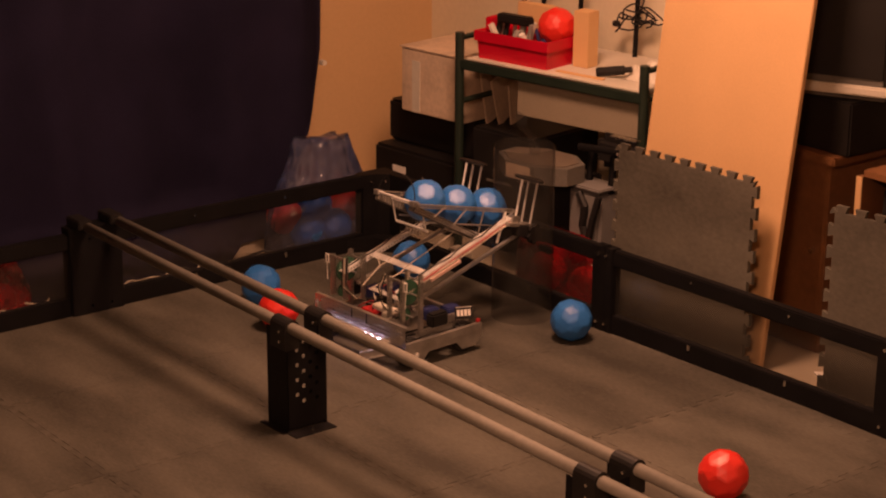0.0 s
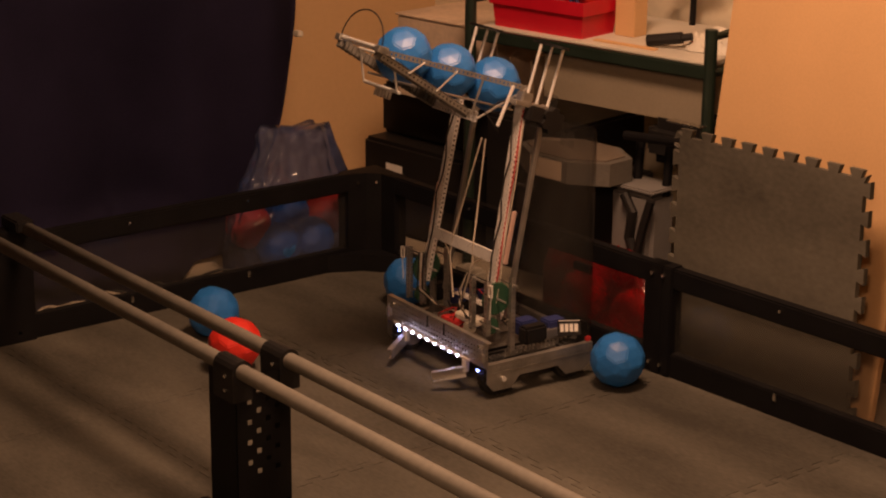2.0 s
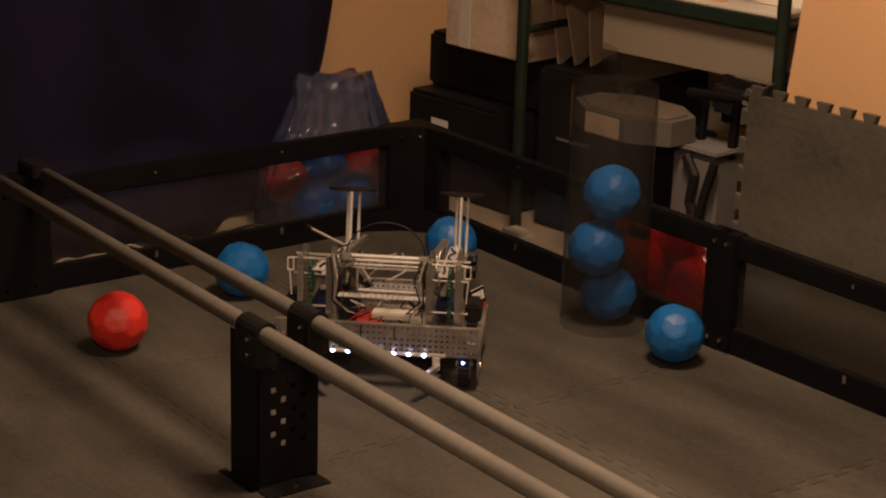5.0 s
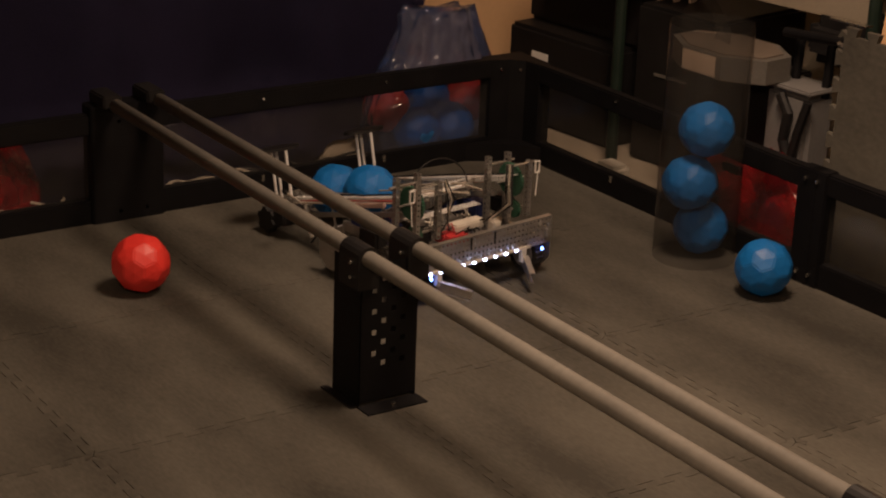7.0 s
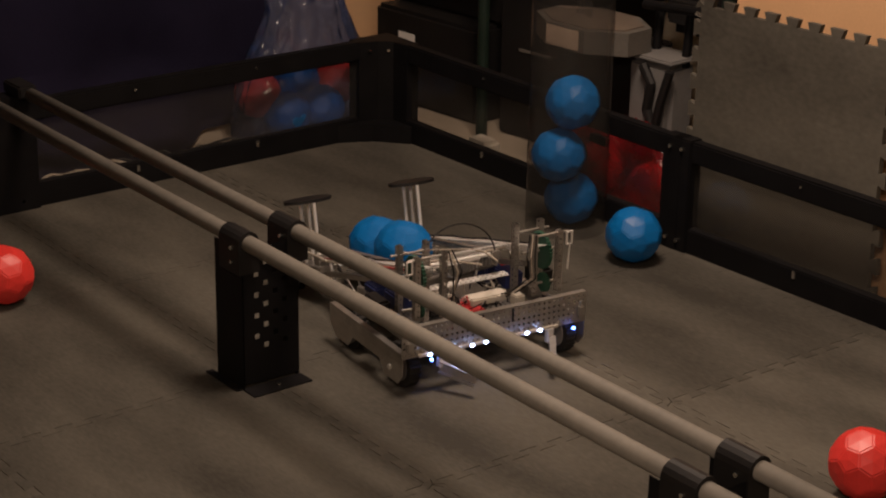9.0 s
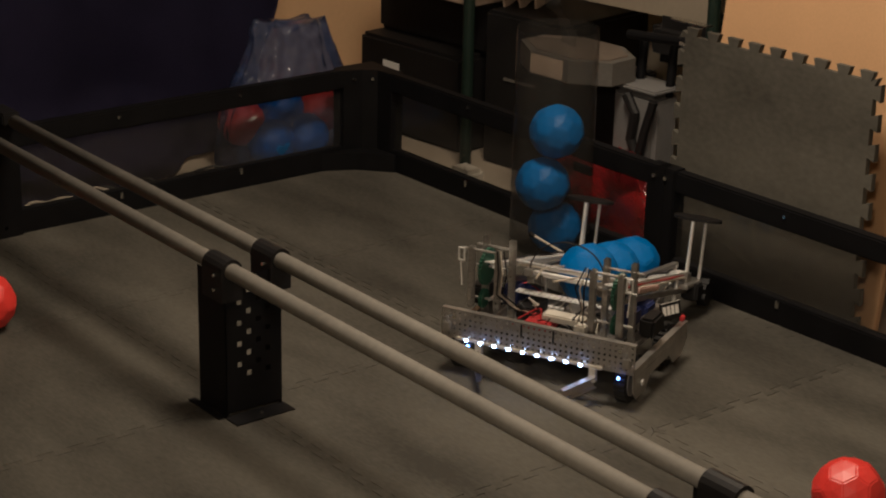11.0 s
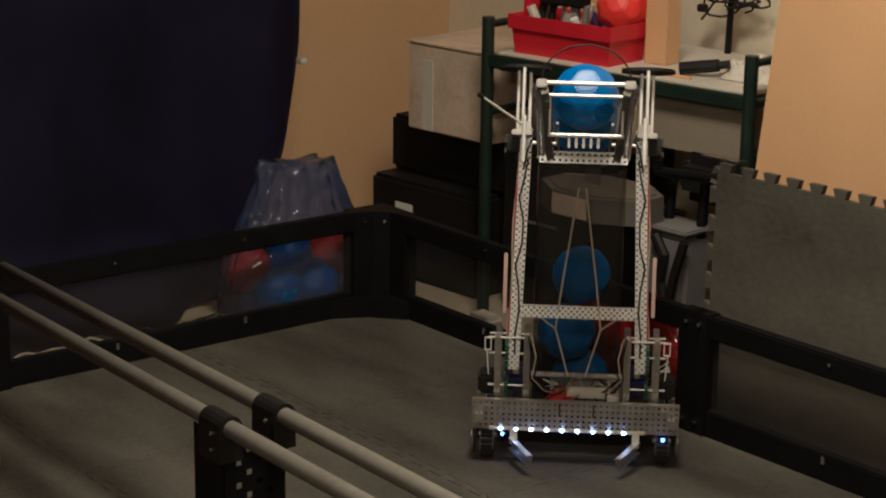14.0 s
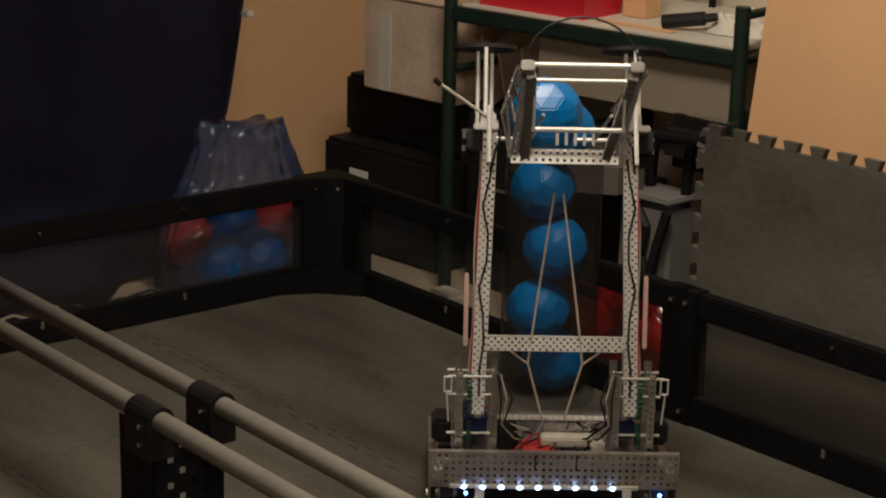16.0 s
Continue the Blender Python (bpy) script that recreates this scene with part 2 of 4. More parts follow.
def one_mesh(name, bm, mat, label="", category="", m=None, group="", kind="", smooth=False):
    ob = new(name, mesh_of(name, bm, mat, smooth))
    if m is not None:
        ob.matrix_basis = m
    return tagged(ob, label, category, group, kind)


def single(fn, *args, **kw):
    bm = bmesh.new()
    fn(bm, *args, **kw)
    return bm


# ---- room ----
def room():
    for name, dims, mat, label in (
        ("wall_north", (-6.2, 1.05, 0.77, 0.9, -0.03, 2.75), TAN, "plain tan wall behind the curtain"),
        ("wall_east", (0.79, 0.92, -7.2, 0.77, -0.03, 2.75), CREAM, "unseen cream wall added to bounce light behind the shelf"),
        # south, west and ceiling are out of view, added to bounce the lamps' light
        ("unseen_wall_south", (-6.2, 1.03, -7.33, -7.2, -0.03, 2.75), CREAM, "unseen cream wall added to bounce light"),
        ("unseen_wall_west", (-6.33, -6.2, -7.33, 0.9, -0.03, 2.75), CREAM, "unseen cream wall added to bounce light"),
        ("ceiling", (-6.33, 1.03, -7.33, 0.9, 2.75, 2.85), CREAM, "unseen cream ceiling added to bounce light"),
        ("ground", (-6.33, 1.03, -7.33, 0.9, -0.15, -0.016), CONCRETE, "pale worn concrete basement floor"),
    ):
        one_mesh(name, single(box, *dims), mat, label, "", kind="structure")


TILE = 0.6


def toothed(n=9, amp=0.010):
    """Dovetail teeth along an edge of one tile, as (along, across) in metres."""
    pts, p = [(0, 0)], TILE / n
    for k in range(n):
        a = k * p
        pts += [(a + p * 0.30, -amp), (a + p * 0.20, amp), (a + p * 0.80, amp), (a + p * 0.70, -amp)]
    return pts


def tile_mesh(thick=0.014, gap=0.9972, base=0.0):
    edge = toothed()
    out = []
    out += [(a, c) for a, c in edge]
    out += [(TILE - c, a) for a, c in edge]
    out += [(TILE - a, TILE + c) for a, c in edge]
    top = [(-c, TILE - a) for a, c in edge]
    out += top
    h = TILE / 2
    bm = bmesh.new()
    prism(bm, [((x - h) * gap, (y - h) * gap) for x, y in out], "z", -thick, 0)
    return mesh_of("foam_tile", bm, FOAM)


def edge_strips(floor):
    """Straight foam edging that runs under the field walls."""
    part("edge_strip", single(box, -0.012, 0.075, -5.0, 0.04, -0.0155, -0.0006), FOAM, floor)
    part("edge_strip", single(box, -4.6, -0.013, -0.01, 0.05, -0.0155, -0.0008), FOAM, floor)


def field_floor():
    floor = thing("floor", "grey interlocking foam tile playing field", "floor", kind="structure")
    me = tile_mesh()
    edge_strips(floor)
    for i in range(8):
        for k in range(9):
            ob = new("foam_tile", me)
            ob.parent = floor
            x, y = -0.572 + TILE / 2 - i * TILE, -0.529 + TILE / 2 - k * TILE
            ob.matrix_basis = pose(x, y, 0)
    return me


room()
TILE_MESH = field_floor()


# ---- field perimeter ----
def wall_panel(x0, x1, name):
    """One bay of the field wall along x, its inner face at y = 0."""
    w = thing(name, "black steel field wall bay with a clear window", "field wall", group="field perimeter bays")
    bm = bmesh.new()
    box(bm, x0, x1, 0.0, 0.032, -0.012, 0.066, 0.003)
    part("bottom_rail", bm, BLACKM, w)
    bm = bmesh.new()
    box(bm, x0, x1, 0.0, 0.032, 0.232, 0.284, 0.004)
    part("top_rail", bm, BLACKM, w)
    part("window_pane", single(box, x0 + 0.01, x1 - 0.01, 0.014, 0.018, 0.06, 0.24), PANEL, w, "scratched clear plastic sheet").visible_shadow = False
    for s, x in ((1, x0), (-1, x1)) if x1 < -0.1 else ((1, x0),):
        bm = bmesh.new()
        a, b = sorted((x, x + s * 0.062))
        box(bm, a, b, -0.006, 0.036, -0.012, 0.287, 0.003)
        part("end_post", bm, BLACKM, w)
        for z in (0.032, 0.262):
            bm = bmesh.new()
            rod(bm, (x + s * 0.035, -0.006, z), (x + s * 0.035, -0.011, z), 0.005, 8)
            part("screw", bm, SCREW, w)
    for x in (x0 + (x1 - x0) * 0.33, x0 + (x1 - x0) * 0.66):
        part("screw", single(rod, (x, 0, 0.265), (x, -0.004, 0.265), 0.004, 8), SCREW, w)
        bm = bmesh.new()
        box(bm, x - 0.004, x + 0.004, -0.003, 0, 0.045, 0.062)
        part("clip", bm, SCREW, w)
    return w


BAY = 1.16


def perimeter():
    for k in range(3):
        a = wall_panel(-BAY * (k + 1) + 0.001, -BAY * k - (0.05 if k == 0 else 0.0), "field_wall")
        a.matrix_basis = pose(0.005, 0.045, -0.006)
        b = copy_thing(a, Matrix.Identity(4))
        # the east side bows outward at its joints
        turn, jx, jy = ((1.5, 0.006, 0.045), (2.5, 0.036, -1.08), (2.5, 0.036, -1.08))[k]
        b.matrix_basis = pose(jx, jy, -0.006, 0, 0, turn) @ pose(0, 0.045 - jy if k == 0 else BAY, 0) @ pose(0, 0, 0, 0, 0, -90) @ Matrix.Diagonal((-1, 1, 1, 1))
    # corner post joining the two walls
    c = thing("corner_post", "black steel corner post of the field wall", "post", pose(-0.008, 0.022, 0))
    bm = bmesh.new()
    prism(bm, [(-0.075, 0.024), (-0.02, 0.012), (0.012, -0.018), (0.016, -0.075), (0.056, -0.075), (0.056, 0.072), (-0.075, 0.072)], "z", -0.012, 0.277)
    part("post_body", bm, BLACKM, c)
    bm = bmesh.new()
    prism(bm, [(-0.17, 0.034), (-0.06, -0.02), (0.012, -0.10), (0.024, -0.10), (0.024, 0.04), (-0.17, 0.05)], "z", -0.011, 0.05)
    part("gusset", bm, BLACKM, c)
    for x, y, dx, dy in ((-0.045, 0.017, -0.0010, -0.005), (0.002, -0.009, -0.0034, -0.0036)):
        for z in (0.03, 0.252):
            part("screw", single(rod, (x, y, z), (x + dx, y + dy, z), 0.0045, 8), SCREW, c)


perimeter()


# ---- barrier ----
PIPE_Z, PIPE_A, PIPE_B = 0.314, -1.221, -1.107


def stanchion(y):
    st = thing("barrier_stand", "black perforated steel stand of the pipe barrier", "stand", pose(0, y, 0), "barrier stands")
    x0, x1, y0, y1 = -1.236, -1.104, -0.02, 0.082
    bm = bmesh.new()
    z1 = 0.300
    # front and back plates with slots, sides plain
    cols, rows = 6, 13
    for yy in (y0,):
        w, h = (x1 - x0) / cols, (z1 - 0.01) / rows
        m = Matrix.Translation(((x0 + x1) / 2, yy, 0.01 + (z1 - 0.01) / 2)) @ Matrix.Diagonal((w / 0.02, 1, h / 0.02, 1))
        for i in range(cols):
            for k in range(rows):
                mm = m @ Matrix.Translation(((i - (cols - 1) / 2) * 0.02, 0, (k - (rows - 1) / 2) * 0.02))
                if 0 < i < 5 and 2 < k < 12 and (i + k) % 2:
                    perforated(bm, mm, 1, 1, 0.02, 0.0105, 0.002)
                else:
                    vs = [bm.verts.new(mm @ Vector((a * 0.01, b, c * 0.01))) for b in (0, 0.002) for a, c in ((-1, -1), (1, -1), (1, 1), (-1, 1))]
                    bm.faces.new(vs[:4])
                    bm.faces.new(vs[4:])
    part("slotted_plate", bm, BLACKM, st)
    bm = bmesh.new()
    for xx in (x0, x1 - 0.002):
        box(bm, xx, xx + 0.002, y0, y1, 0.0, z1)
    part("side_plate", bm, BLACKM, st)
    part("foot_plate", single(box, x0 - 0.002, x1 + 0.004, y0 - 0.042, y0 + 0.002, 0.0, 0.003), BLACKM, st)
    part("foot_plate", single(box, x0 - 0.016, x0, y0 + 0.004, y1 + 0.02, 0.0, 0.003), BLACKM, st)
    part("screw", single(rod, ((x0 + x1) / 2, y0 - 0.025, 0.003), ((x0 + x1) / 2, y0 - 0.025, 0.008), 0.005, 8), SCREW, st)
    for px in (PIPE_A, PIPE_B):
        bm = bmesh.new()
        pts = [(px + 0.024 * math.cos(a), PIPE_Z + 0.024 * math.sin(a)) for a in [math.pi * k / 8 for k in range(9)]]
        prism(bm, [(px + 0.024, z1 - 0.05)] + pts + [(px - 0.024, z1 - 0.05)], "y", y0 - 0.004, y0 + 0.07)
        part("pipe_clamp", bm, BLACKP, st)
        for dz in (0.0, -0.03):
            part("screw", single(rod, (px - 0.0245, y0 + 0.02, PIPE_Z - 0.01 + dz), (px - 0.029, y0 + 0.02, PIPE_Z - 0.01 + dz), 0.004, 8), SCREW, st)
    return st


def barrier():
    for px in (PIPE_A, PIPE_B):
        bm = bmesh.new()
        rod(bm, (px, -0.02, PIPE_Z), (px, -3.6, PIPE_Z), 0.0165, 20)
        ob = one_mesh("barrier_pipe", bm, PVC, "long grey plastic barrier pipe held by black stands", "pipe", group="barrier pipes")
        for p in ob.data.polygons:
            p.use_smooth = len(p.vertices) == 4
    for y in (-1.167, -2.43):
        stanchion(y)
    s = thing("pipe_bracket", "black steel bracket holding the pipe ends at the wall", "bracket")
    part("bracket_body", single(box, -1.262, -1.072, 0.034, 0.09, -0.013, 0.300, 0.003), BLACKM, s)
    for px in (PIPE_A, PIPE_B):
        part("saddle", single(box, px - 0.024, px + 0.024, -0.004, 0.086, 0.3005, 0.332, 0.004), BLACKP, s)


barrier()


# ---- balls ----
BALL_R = 0.068


def ball_mesh(mat):
    g = (1 + 5**0.5) / 2
    pts = set()
    for a, b, c in ((0, 1, 3 * g), (1, 2 + g, 2 * g), (g, 2, 2 * g + 1)):
        for sa in (1, -1):
            for sb in (1, -1):
                for sc in (1, -1):
                    p = (sa * a, sb * b, sc * c)
                    for s in range(3):
                        pts.add(tuple(round(p[(k + s) % 3], 5) for k in range(3)))
    bm = bmesh.new()
    for p in pts:
        bm.verts.new(Vector(p).normalized() * BALL_R)
    bmesh.ops.convex_hull(bm, input=bm.verts)
    bmesh.ops.dissolve_limit(bm, angle_limit=0.02, verts=bm.verts, edges=bm.edges)
    faces = list(bm.faces)
    bmesh.ops.poke(bm, faces=faces, offset=0.0022)
    bmesh.ops.bevel(bm, geom=[e for e in bm.edges if e.calc_face_angle(0) > 0.3], offset=0.0025, segments=2, affect="EDGES")
    return mesh_of("ball", bm, mat)


BLUE_MESH, RED_MESH = ball_mesh(BLUE), ball_mesh(RED)


def ball(mesh, x, y, z, label, group="field balls"):
    ob = new("game_ball", mesh)
    ob.matrix_basis = pose(x, y, z, 20 * x * 10, 35 * y * 10, 50 * x)
    return tagged(ob, label, "ball", group)


BALLS = {
    "a": ball(BLUE_MESH, -0.3, -0.8, 0.7, "blue faceted plastic ball carried in the robot's tray"),
    "b": ball(BLUE_MESH, -0.2, -0.8, 0.7, "blue faceted plastic ball carried in the robot's tray"),
    "c": ball(BLUE_MESH, -0.1, -0.8, 0.7, "blue faceted plastic ball carried in the robot's tray"),
    "d": ball(BLUE_MESH, -0.70, -0.222, BALL_R, "blue faceted plastic ball on the foam by the wall"),
    "e": ball(BLUE_MESH, -0.142, -0.316, BALL_R, "blue faceted plastic ball near the field corner"),
    "f": ball(BLUE_MESH, -0.105, -1.108, BALL_R, "blue faceted plastic ball beside the goal"),
    "g": ball(RED_MESH, -0.785, -0.46, BALL_R, "red faceted plastic ball behind the barrier"),
    "h": ball(RED_MESH, -0.571, -2.224, BALL_R, "red faceted plastic ball on the foam tiles"),
}


# ---- goal ----
def goal():
    g = thing("goal_tube", "clear plastic cylinder goal standing against the field wall", "goal", pose(-0.082, -0.838, 0))
    bm = bmesh.new()
    n, r = 40, 0.10
    rings = [[bm.verts.new((r * math.cos(2 * math.pi * k / n), r * math.sin(2 * math.pi * k / n), z)) for k in range(n)] for z in (0.002, 0.58)]
    for k in range(n):
        bm.faces.new((rings[0][k], rings[0][(k + 1) % n], rings[1][(k + 1) % n], rings[1][k]))
    part("tube", bm, TUBE, g, "clear bent polycarbonate sheet", True).visible_shadow = False
    for z in (0.05, 0.2):
        part("bracket", single(box, 0.096, 0.108, -0.03, 0.03, z, z + 0.02), BLACKM, g)


goal()


# ---- robot ----
ARM, PIVOT = 0.505, (0.075, 0.235)


def T(x, y, z):
    return Matrix.Translation((x, y, z))


WHEELS = []


def wheel(robot, x, y):
    r, n = 0.05, 24
    bm = bmesh.new()
    pts = []
    for k in range(n):
        for f, q in ((0.0, r - 0.004), (0.25, r), (0.6, r), (0.85, r - 0.004)):
            a = 2 * math.pi * (k + f) / n
            pts.append((q * math.cos(a), q * math.sin(a)))
    prism(bm, pts, "x", -0.0125, 0.0125)
    tyre = part("wheel", bm, RUBBER, robot, "black grooved rubber wheel")
    tyre.location = (x, y, r)
    bm = bmesh.new()
    rod(bm, (-0.0145, 0, 0), (0.0145, 0, 0), r - 0.015, 20)
    rod(bm, (-0.02, 0, 0), (0.02, 0, 0), 0.006, 8)
    part("hub", bm, GREYP, tyre)
    WHEELS.append((tyre, x, y))


def make_robot():
    rb = thing("competition_robot", "aluminium lift robot with perforated plates and white lights", "robot")
    # chassis
    bm = bmesh.new()
    perforated(bm, T(0, 0, 0.118), 36, 5)
    front = part("front_plate", bm, ALU, rb, "perforated aluminium front plate")
    bm = bmesh.new()
    box(bm, -0.2285, 0.2285, 0.0, 0.014, 0.149, 0.151)
    box(bm, -0.2285, 0.2285, -0.001, 0.016, 0.083, 0.0855)
    part("edge_lip", bm, ALU, front)
    for x in (-0.035, 0.04):
        part("strap", single(box, x - 0.0015, x + 0.0015, -0.0035, -0.001, 0.118, 0.148), BLACKP, front)
    bm = bmesh.new()
    box(bm, -0.19, 0.155, -0.006, -0.001, 0.083, 0.089)
    strip = part("light_strip", bm, WHITEP, rb, "strip of small white lights")
    for k in range(9):
        x = -0.164 + k * 0.034
        part("led", single(box, x - 0.0035, x + 0.0035, -0.0095, -0.006, 0.083, 0.089, 0.001), LED, strip)
    for x in (-0.16, 0.195):
        part("blue_light", single(box, x - 0.003, x + 0.003, -0.0085, -0.003, 0.070, 0.076, 0.001), LED_BLUE, rb, "small blue light")
    for s in (-1, 1):
        bm = bmesh.new()
        x = s * 0.2265
        pts = [(0.0, 0.045), (0.02, 0.022), (0.075, 0.022), (0.1, 0.05), (0.22, 0.05), (0.245, 0.022), (0.30, 0.022), (0.33, 0.05), (0.33, 0.093), (0.0, 0.093)]
        prism(bm, pts, "x", x - 0.001, x + 0.001)
        box(bm, min(x, x - s * 0.014), max(x, x - s * 0.014), 0, 0.33, 0.0915, 0.0935)
        part("side_plate", bm, ALU, rb)
        part("side_channel", single(perforated, T(s * 0.2285, 0.165, 0.080) @ Matrix.Rotation(s * math.pi / 2, 4, "Z"), 25, 2), ALU, rb)
        part("side_washer", single(rod, (s * 0.2285, 0.05, 0.05), (s * 0.232, 0.05, 0.05), 0.007, 10), STEEL, rb)
        bm = bmesh.new()
        channel(bm, T(s * 0.165, 0.16, 0.082) @ Matrix.Rotation(math.pi / 2, 4, "X"), 0.31)
        part("chassis_rail", bm, ALU, rb)
        for y in (0.05, 0.275):
            wheel(rb, s * 0.195, y)
        # intake flap hinged under the front, reaching forward and inward
        bm = bmesh.new()
        prism(bm, [(0, 0), (0.085, -0.004), (0.085, -0.024), (0, -0.030)], "y", -0.001, 0.001)
        box(bm, 0.0, 0.084, -0.013, 0.0, -0.003, -0.001)
        box(bm, 0.0, 0.084, -0.011, 0.0, -0.0285, -0.027)
        flap = part("guide_flap", bm, ALU, rb)
        flap.matrix_basis = T(s * 0.135, -0.004, 0.068) @ Matrix.Diagonal((-s, 1, 1, 1)) @ Matrix.Rotation(radians(-58), 4, "Z") @ Matrix.Rotation(radians(10), 4, "Y")
        bm = bmesh.new()
        box(bm, s * 0.135 - 0.008, s * 0.135 + 0.008, -0.008, 0.006, 0.05, 0.085, 0.002)
        part("hinge_block", bm, STEEL, rb)
        bm = bmesh.new()
        box(bm, s * 0.212 - 0.008, s * 0.212 + 0.008, -0.010, 0.0, 0.098, 0.122, 0.002)
        rod(bm, (s * 0.212, -0.006, 0.122), (s * 0.212, -0.006, 0.134), 0.003, 8)
        part("switch", bm, ALU, rb)
        part("front_screw", single(rod, (s * 0.196, -0.001, 0.135), (s * 0.196, -0.006, 0.135), 0.005, 8), SCREW, rb)
        # towers
        for x in (s * 0.118, s * 0.182):
            bm = bmesh.new()
            channel(bm, T(x, 0.035, 0.221) @ Matrix.Rotation(s * math.pi / 2, 4, "Z"), 0.1397, 1)
            part("tower_upright", bm, ALU, rb)
            bm = bmesh.new()
            channel(bm, T(x, 0.11, 0.19) @ Matrix.Rotation(s * math.pi / 2, 4, "Z"), 0.2, 1)
            part("tower_upright", bm, ALU, rb)
        for yy, zz, rr in ((0.075, 0.235, 0.042), (0.06, 0.165, 0.022)):
            bm = bmesh.new()
            teeth = 30
            pts = []
            for k in range(teeth):
                for f, q in ((0, rr - 0.003), (0.3, rr), (0.6, rr), (0.9, rr - 0.003)):
                    a = 2 * math.pi * (k + f) / teeth
                    pts.append((yy + q * math.cos(a), zz + q * math.sin(a)))
            prism(bm, pts, "x", s * 0.156 - 0.004, s * 0.156 + 0.004)
            part("lift_gear", bm, GREENG, rb, "dark green plastic gear")
        for yy, zz in ((0.035, 0.285), (0.075, 0.235), (0.06, 0.165), (0.11, 0.27)):
            part("axle", single(rod, (s * 0.108, yy, zz), (s * 0.197, yy, zz), 0.003, 8), ALU, rb)
        bm = bmesh.new()
        for a in range(4):
            u = [(-0.0065, 0.0), (0.0065, 0.0), (0, 0.014), (0, -0.014)][a]
            box(bm, s * 0.197 + u[0] - (0.0012 if a < 2 else 0.0065), s * 0.197 + u[0] + (0.0012 if a < 2 else 0.0065), 0.026, 0.030, 0.272 + u[1] - (0.015 if a < 2 else 0.0012), 0.272 + u[1] + (0.015 if a < 2 else 0.0012))
        part("clip", bm, WHITE, rb, "white plastic clip")
        part("clip_tail", single(rod, (s * 0.199, 0.028, 0.255), (s * 0.195, 0.028, 0.20), 0.0015, 6), WHITE, rb)
        # motors
        for k, (yy, zz) in enumerate(((0.05, 0.055), (0.15, 0.12), (0.24, 0.105))):
            bm = bmesh.new()
            box(bm, s * 0.14 - 0.022, s * 0.14 + 0.022, yy, yy + 0.055, zz, zz + 0.038, 0.004)
            part("motor", bm, BLUEM if k else BLACKP, rb)
        bm = bmesh.new()
        box(bm, s * 0.205 - 0.018, s * 0.205 + 0.018, 0.12, 0.19, 0.12, 0.165, 0.006)
        part("motor", bm, BLACKP, rb)
        # wiring down the tower
        for k in range(3):
            bm = bmesh.new()
            w = [(s * (0.108 - 0.006 * k), 0.02 + 0.004 * k, 0.295), (s * (0.1 - 0.01 * k), 0.012, 0.25), (s * (0.102 - 0.004 * k), 0.01 + 0.006 * k, 0.2), (s * (0.085 - 0.012 * k), 0.05, 0.16), (s * 0.05, 0.09 + 0.02 * k, 0.13)]
            path_tube(bm, w, 0.0018)
            part("cable", bm, (BLACKP, CORD, BLACKP)[k], rb)
    # electronics deck
    bm = bmesh.new()
    perforated(bm, T(0, 0.16, 0.104) @ Matrix.Rotation(-math.pi / 2, 4, "X"), 24, 18)
    part("deck", bm, ALU, rb)
    for label, mat, b in (
        ("red controller board", REDP, (-0.055, 0.005, 0.05, 0.11, 0.112, 0.135)),
        ("white battery pack", WHITEP, (-0.02, 0.075, 0.07, 0.105, 0.135, 0.152)),
        ("grey controller case", GREYP, (-0.01, 0.085, 0.12, 0.2, 0.11, 0.132)),
        ("black expander box", BLACKP, (-0.1, -0.06, 0.11, 0.2, 0.11, 0.14)),
        ("white connector block", WHITEP, (0.07, 0.095, 0.035, 0.06, 0.13, 0.155)),
    ):
        part("electronics_box", single(box, *b, 0.003), mat, rb, label)
    bm = bmesh.new()
    perforated(bm, T(0.0, 0.145, 0.165) @ Matrix.Rotation(-math.pi / 2, 4, "X"), 18, 2)
    part("cross_plate", bm, STEEL, rb)
    rnd = random.Random(5)
    for k in range(14):
        bm = bmesh.new()
        x, y = rnd.uniform(-0.1, 0.1), rnd.uniform(0.03, 0.2)
        pts = [(x, y, 0.115)]
        for q in range(5):
            x, y = x + rnd.uniform(-0.035, 0.035), y + rnd.uniform(-0.03, 0.03)
            pts.append((x, max(0.02, y), rnd.uniform(0.12, 0.16)))
        path_tube(bm, pts, 0.0017, 5)
        part("cable", bm, rnd.choice((BLACKP, BLACKP, REDP, CORD, WHITEP)), rb)
    # licence plate at the side
    plate = part("number_plate", single(box, -0.03, 0.03, -0.0015, 0.0015, -0.02, 0.02, 0.001), BLACKP, rb, "black plate with white marks")
    plate.matrix_basis = T(0.205, 0.27, 0.135) @ Matrix.Rotation(radians(62), 4, "Z") @ Matrix.Rotation(radians(-14), 4, "X")
    for k in range(4):
        bm = bmesh.new()
        box(bm, -0.0235 + k * 0.0122, -0.0145 + k * 0.0122, -0.0032, -0.0018, -0.010, 0.010)
        part("mark", bm, WHITE, plate)
    bm = bmesh.new()
    box(bm, -0.028, 0.028, -0.003, -0.0018, 0.0175, 0.019)
    part("mark", bm, WHITE, plate)
    bm = bmesh.new()
    for x in (-0.16, 0.16):
        box(bm, x - 0.006, x + 0.006, 0.2, 0.32, 0.1, 0.125, 0.002)
    box(bm, -0.17, 0.17, 0.31, 0.325, 0.085, 0.11, 0.002)
    part("rear_rail", bm, ALU, rb)
    part("tail_light", single(box, 0.212, 0.222, 0.315, 0.33, 0.094, 0.106, 0.002), REDP, rb)

    # lift arms: the frame swings about the towers' upper axle
    bm = bmesh.new()
    diamond(bm, T(0, -0.014, 0.097), 40, 4)
    box(bm, -0.127, 0.127, -0.014, -0.002, 0.1105, 0.112)
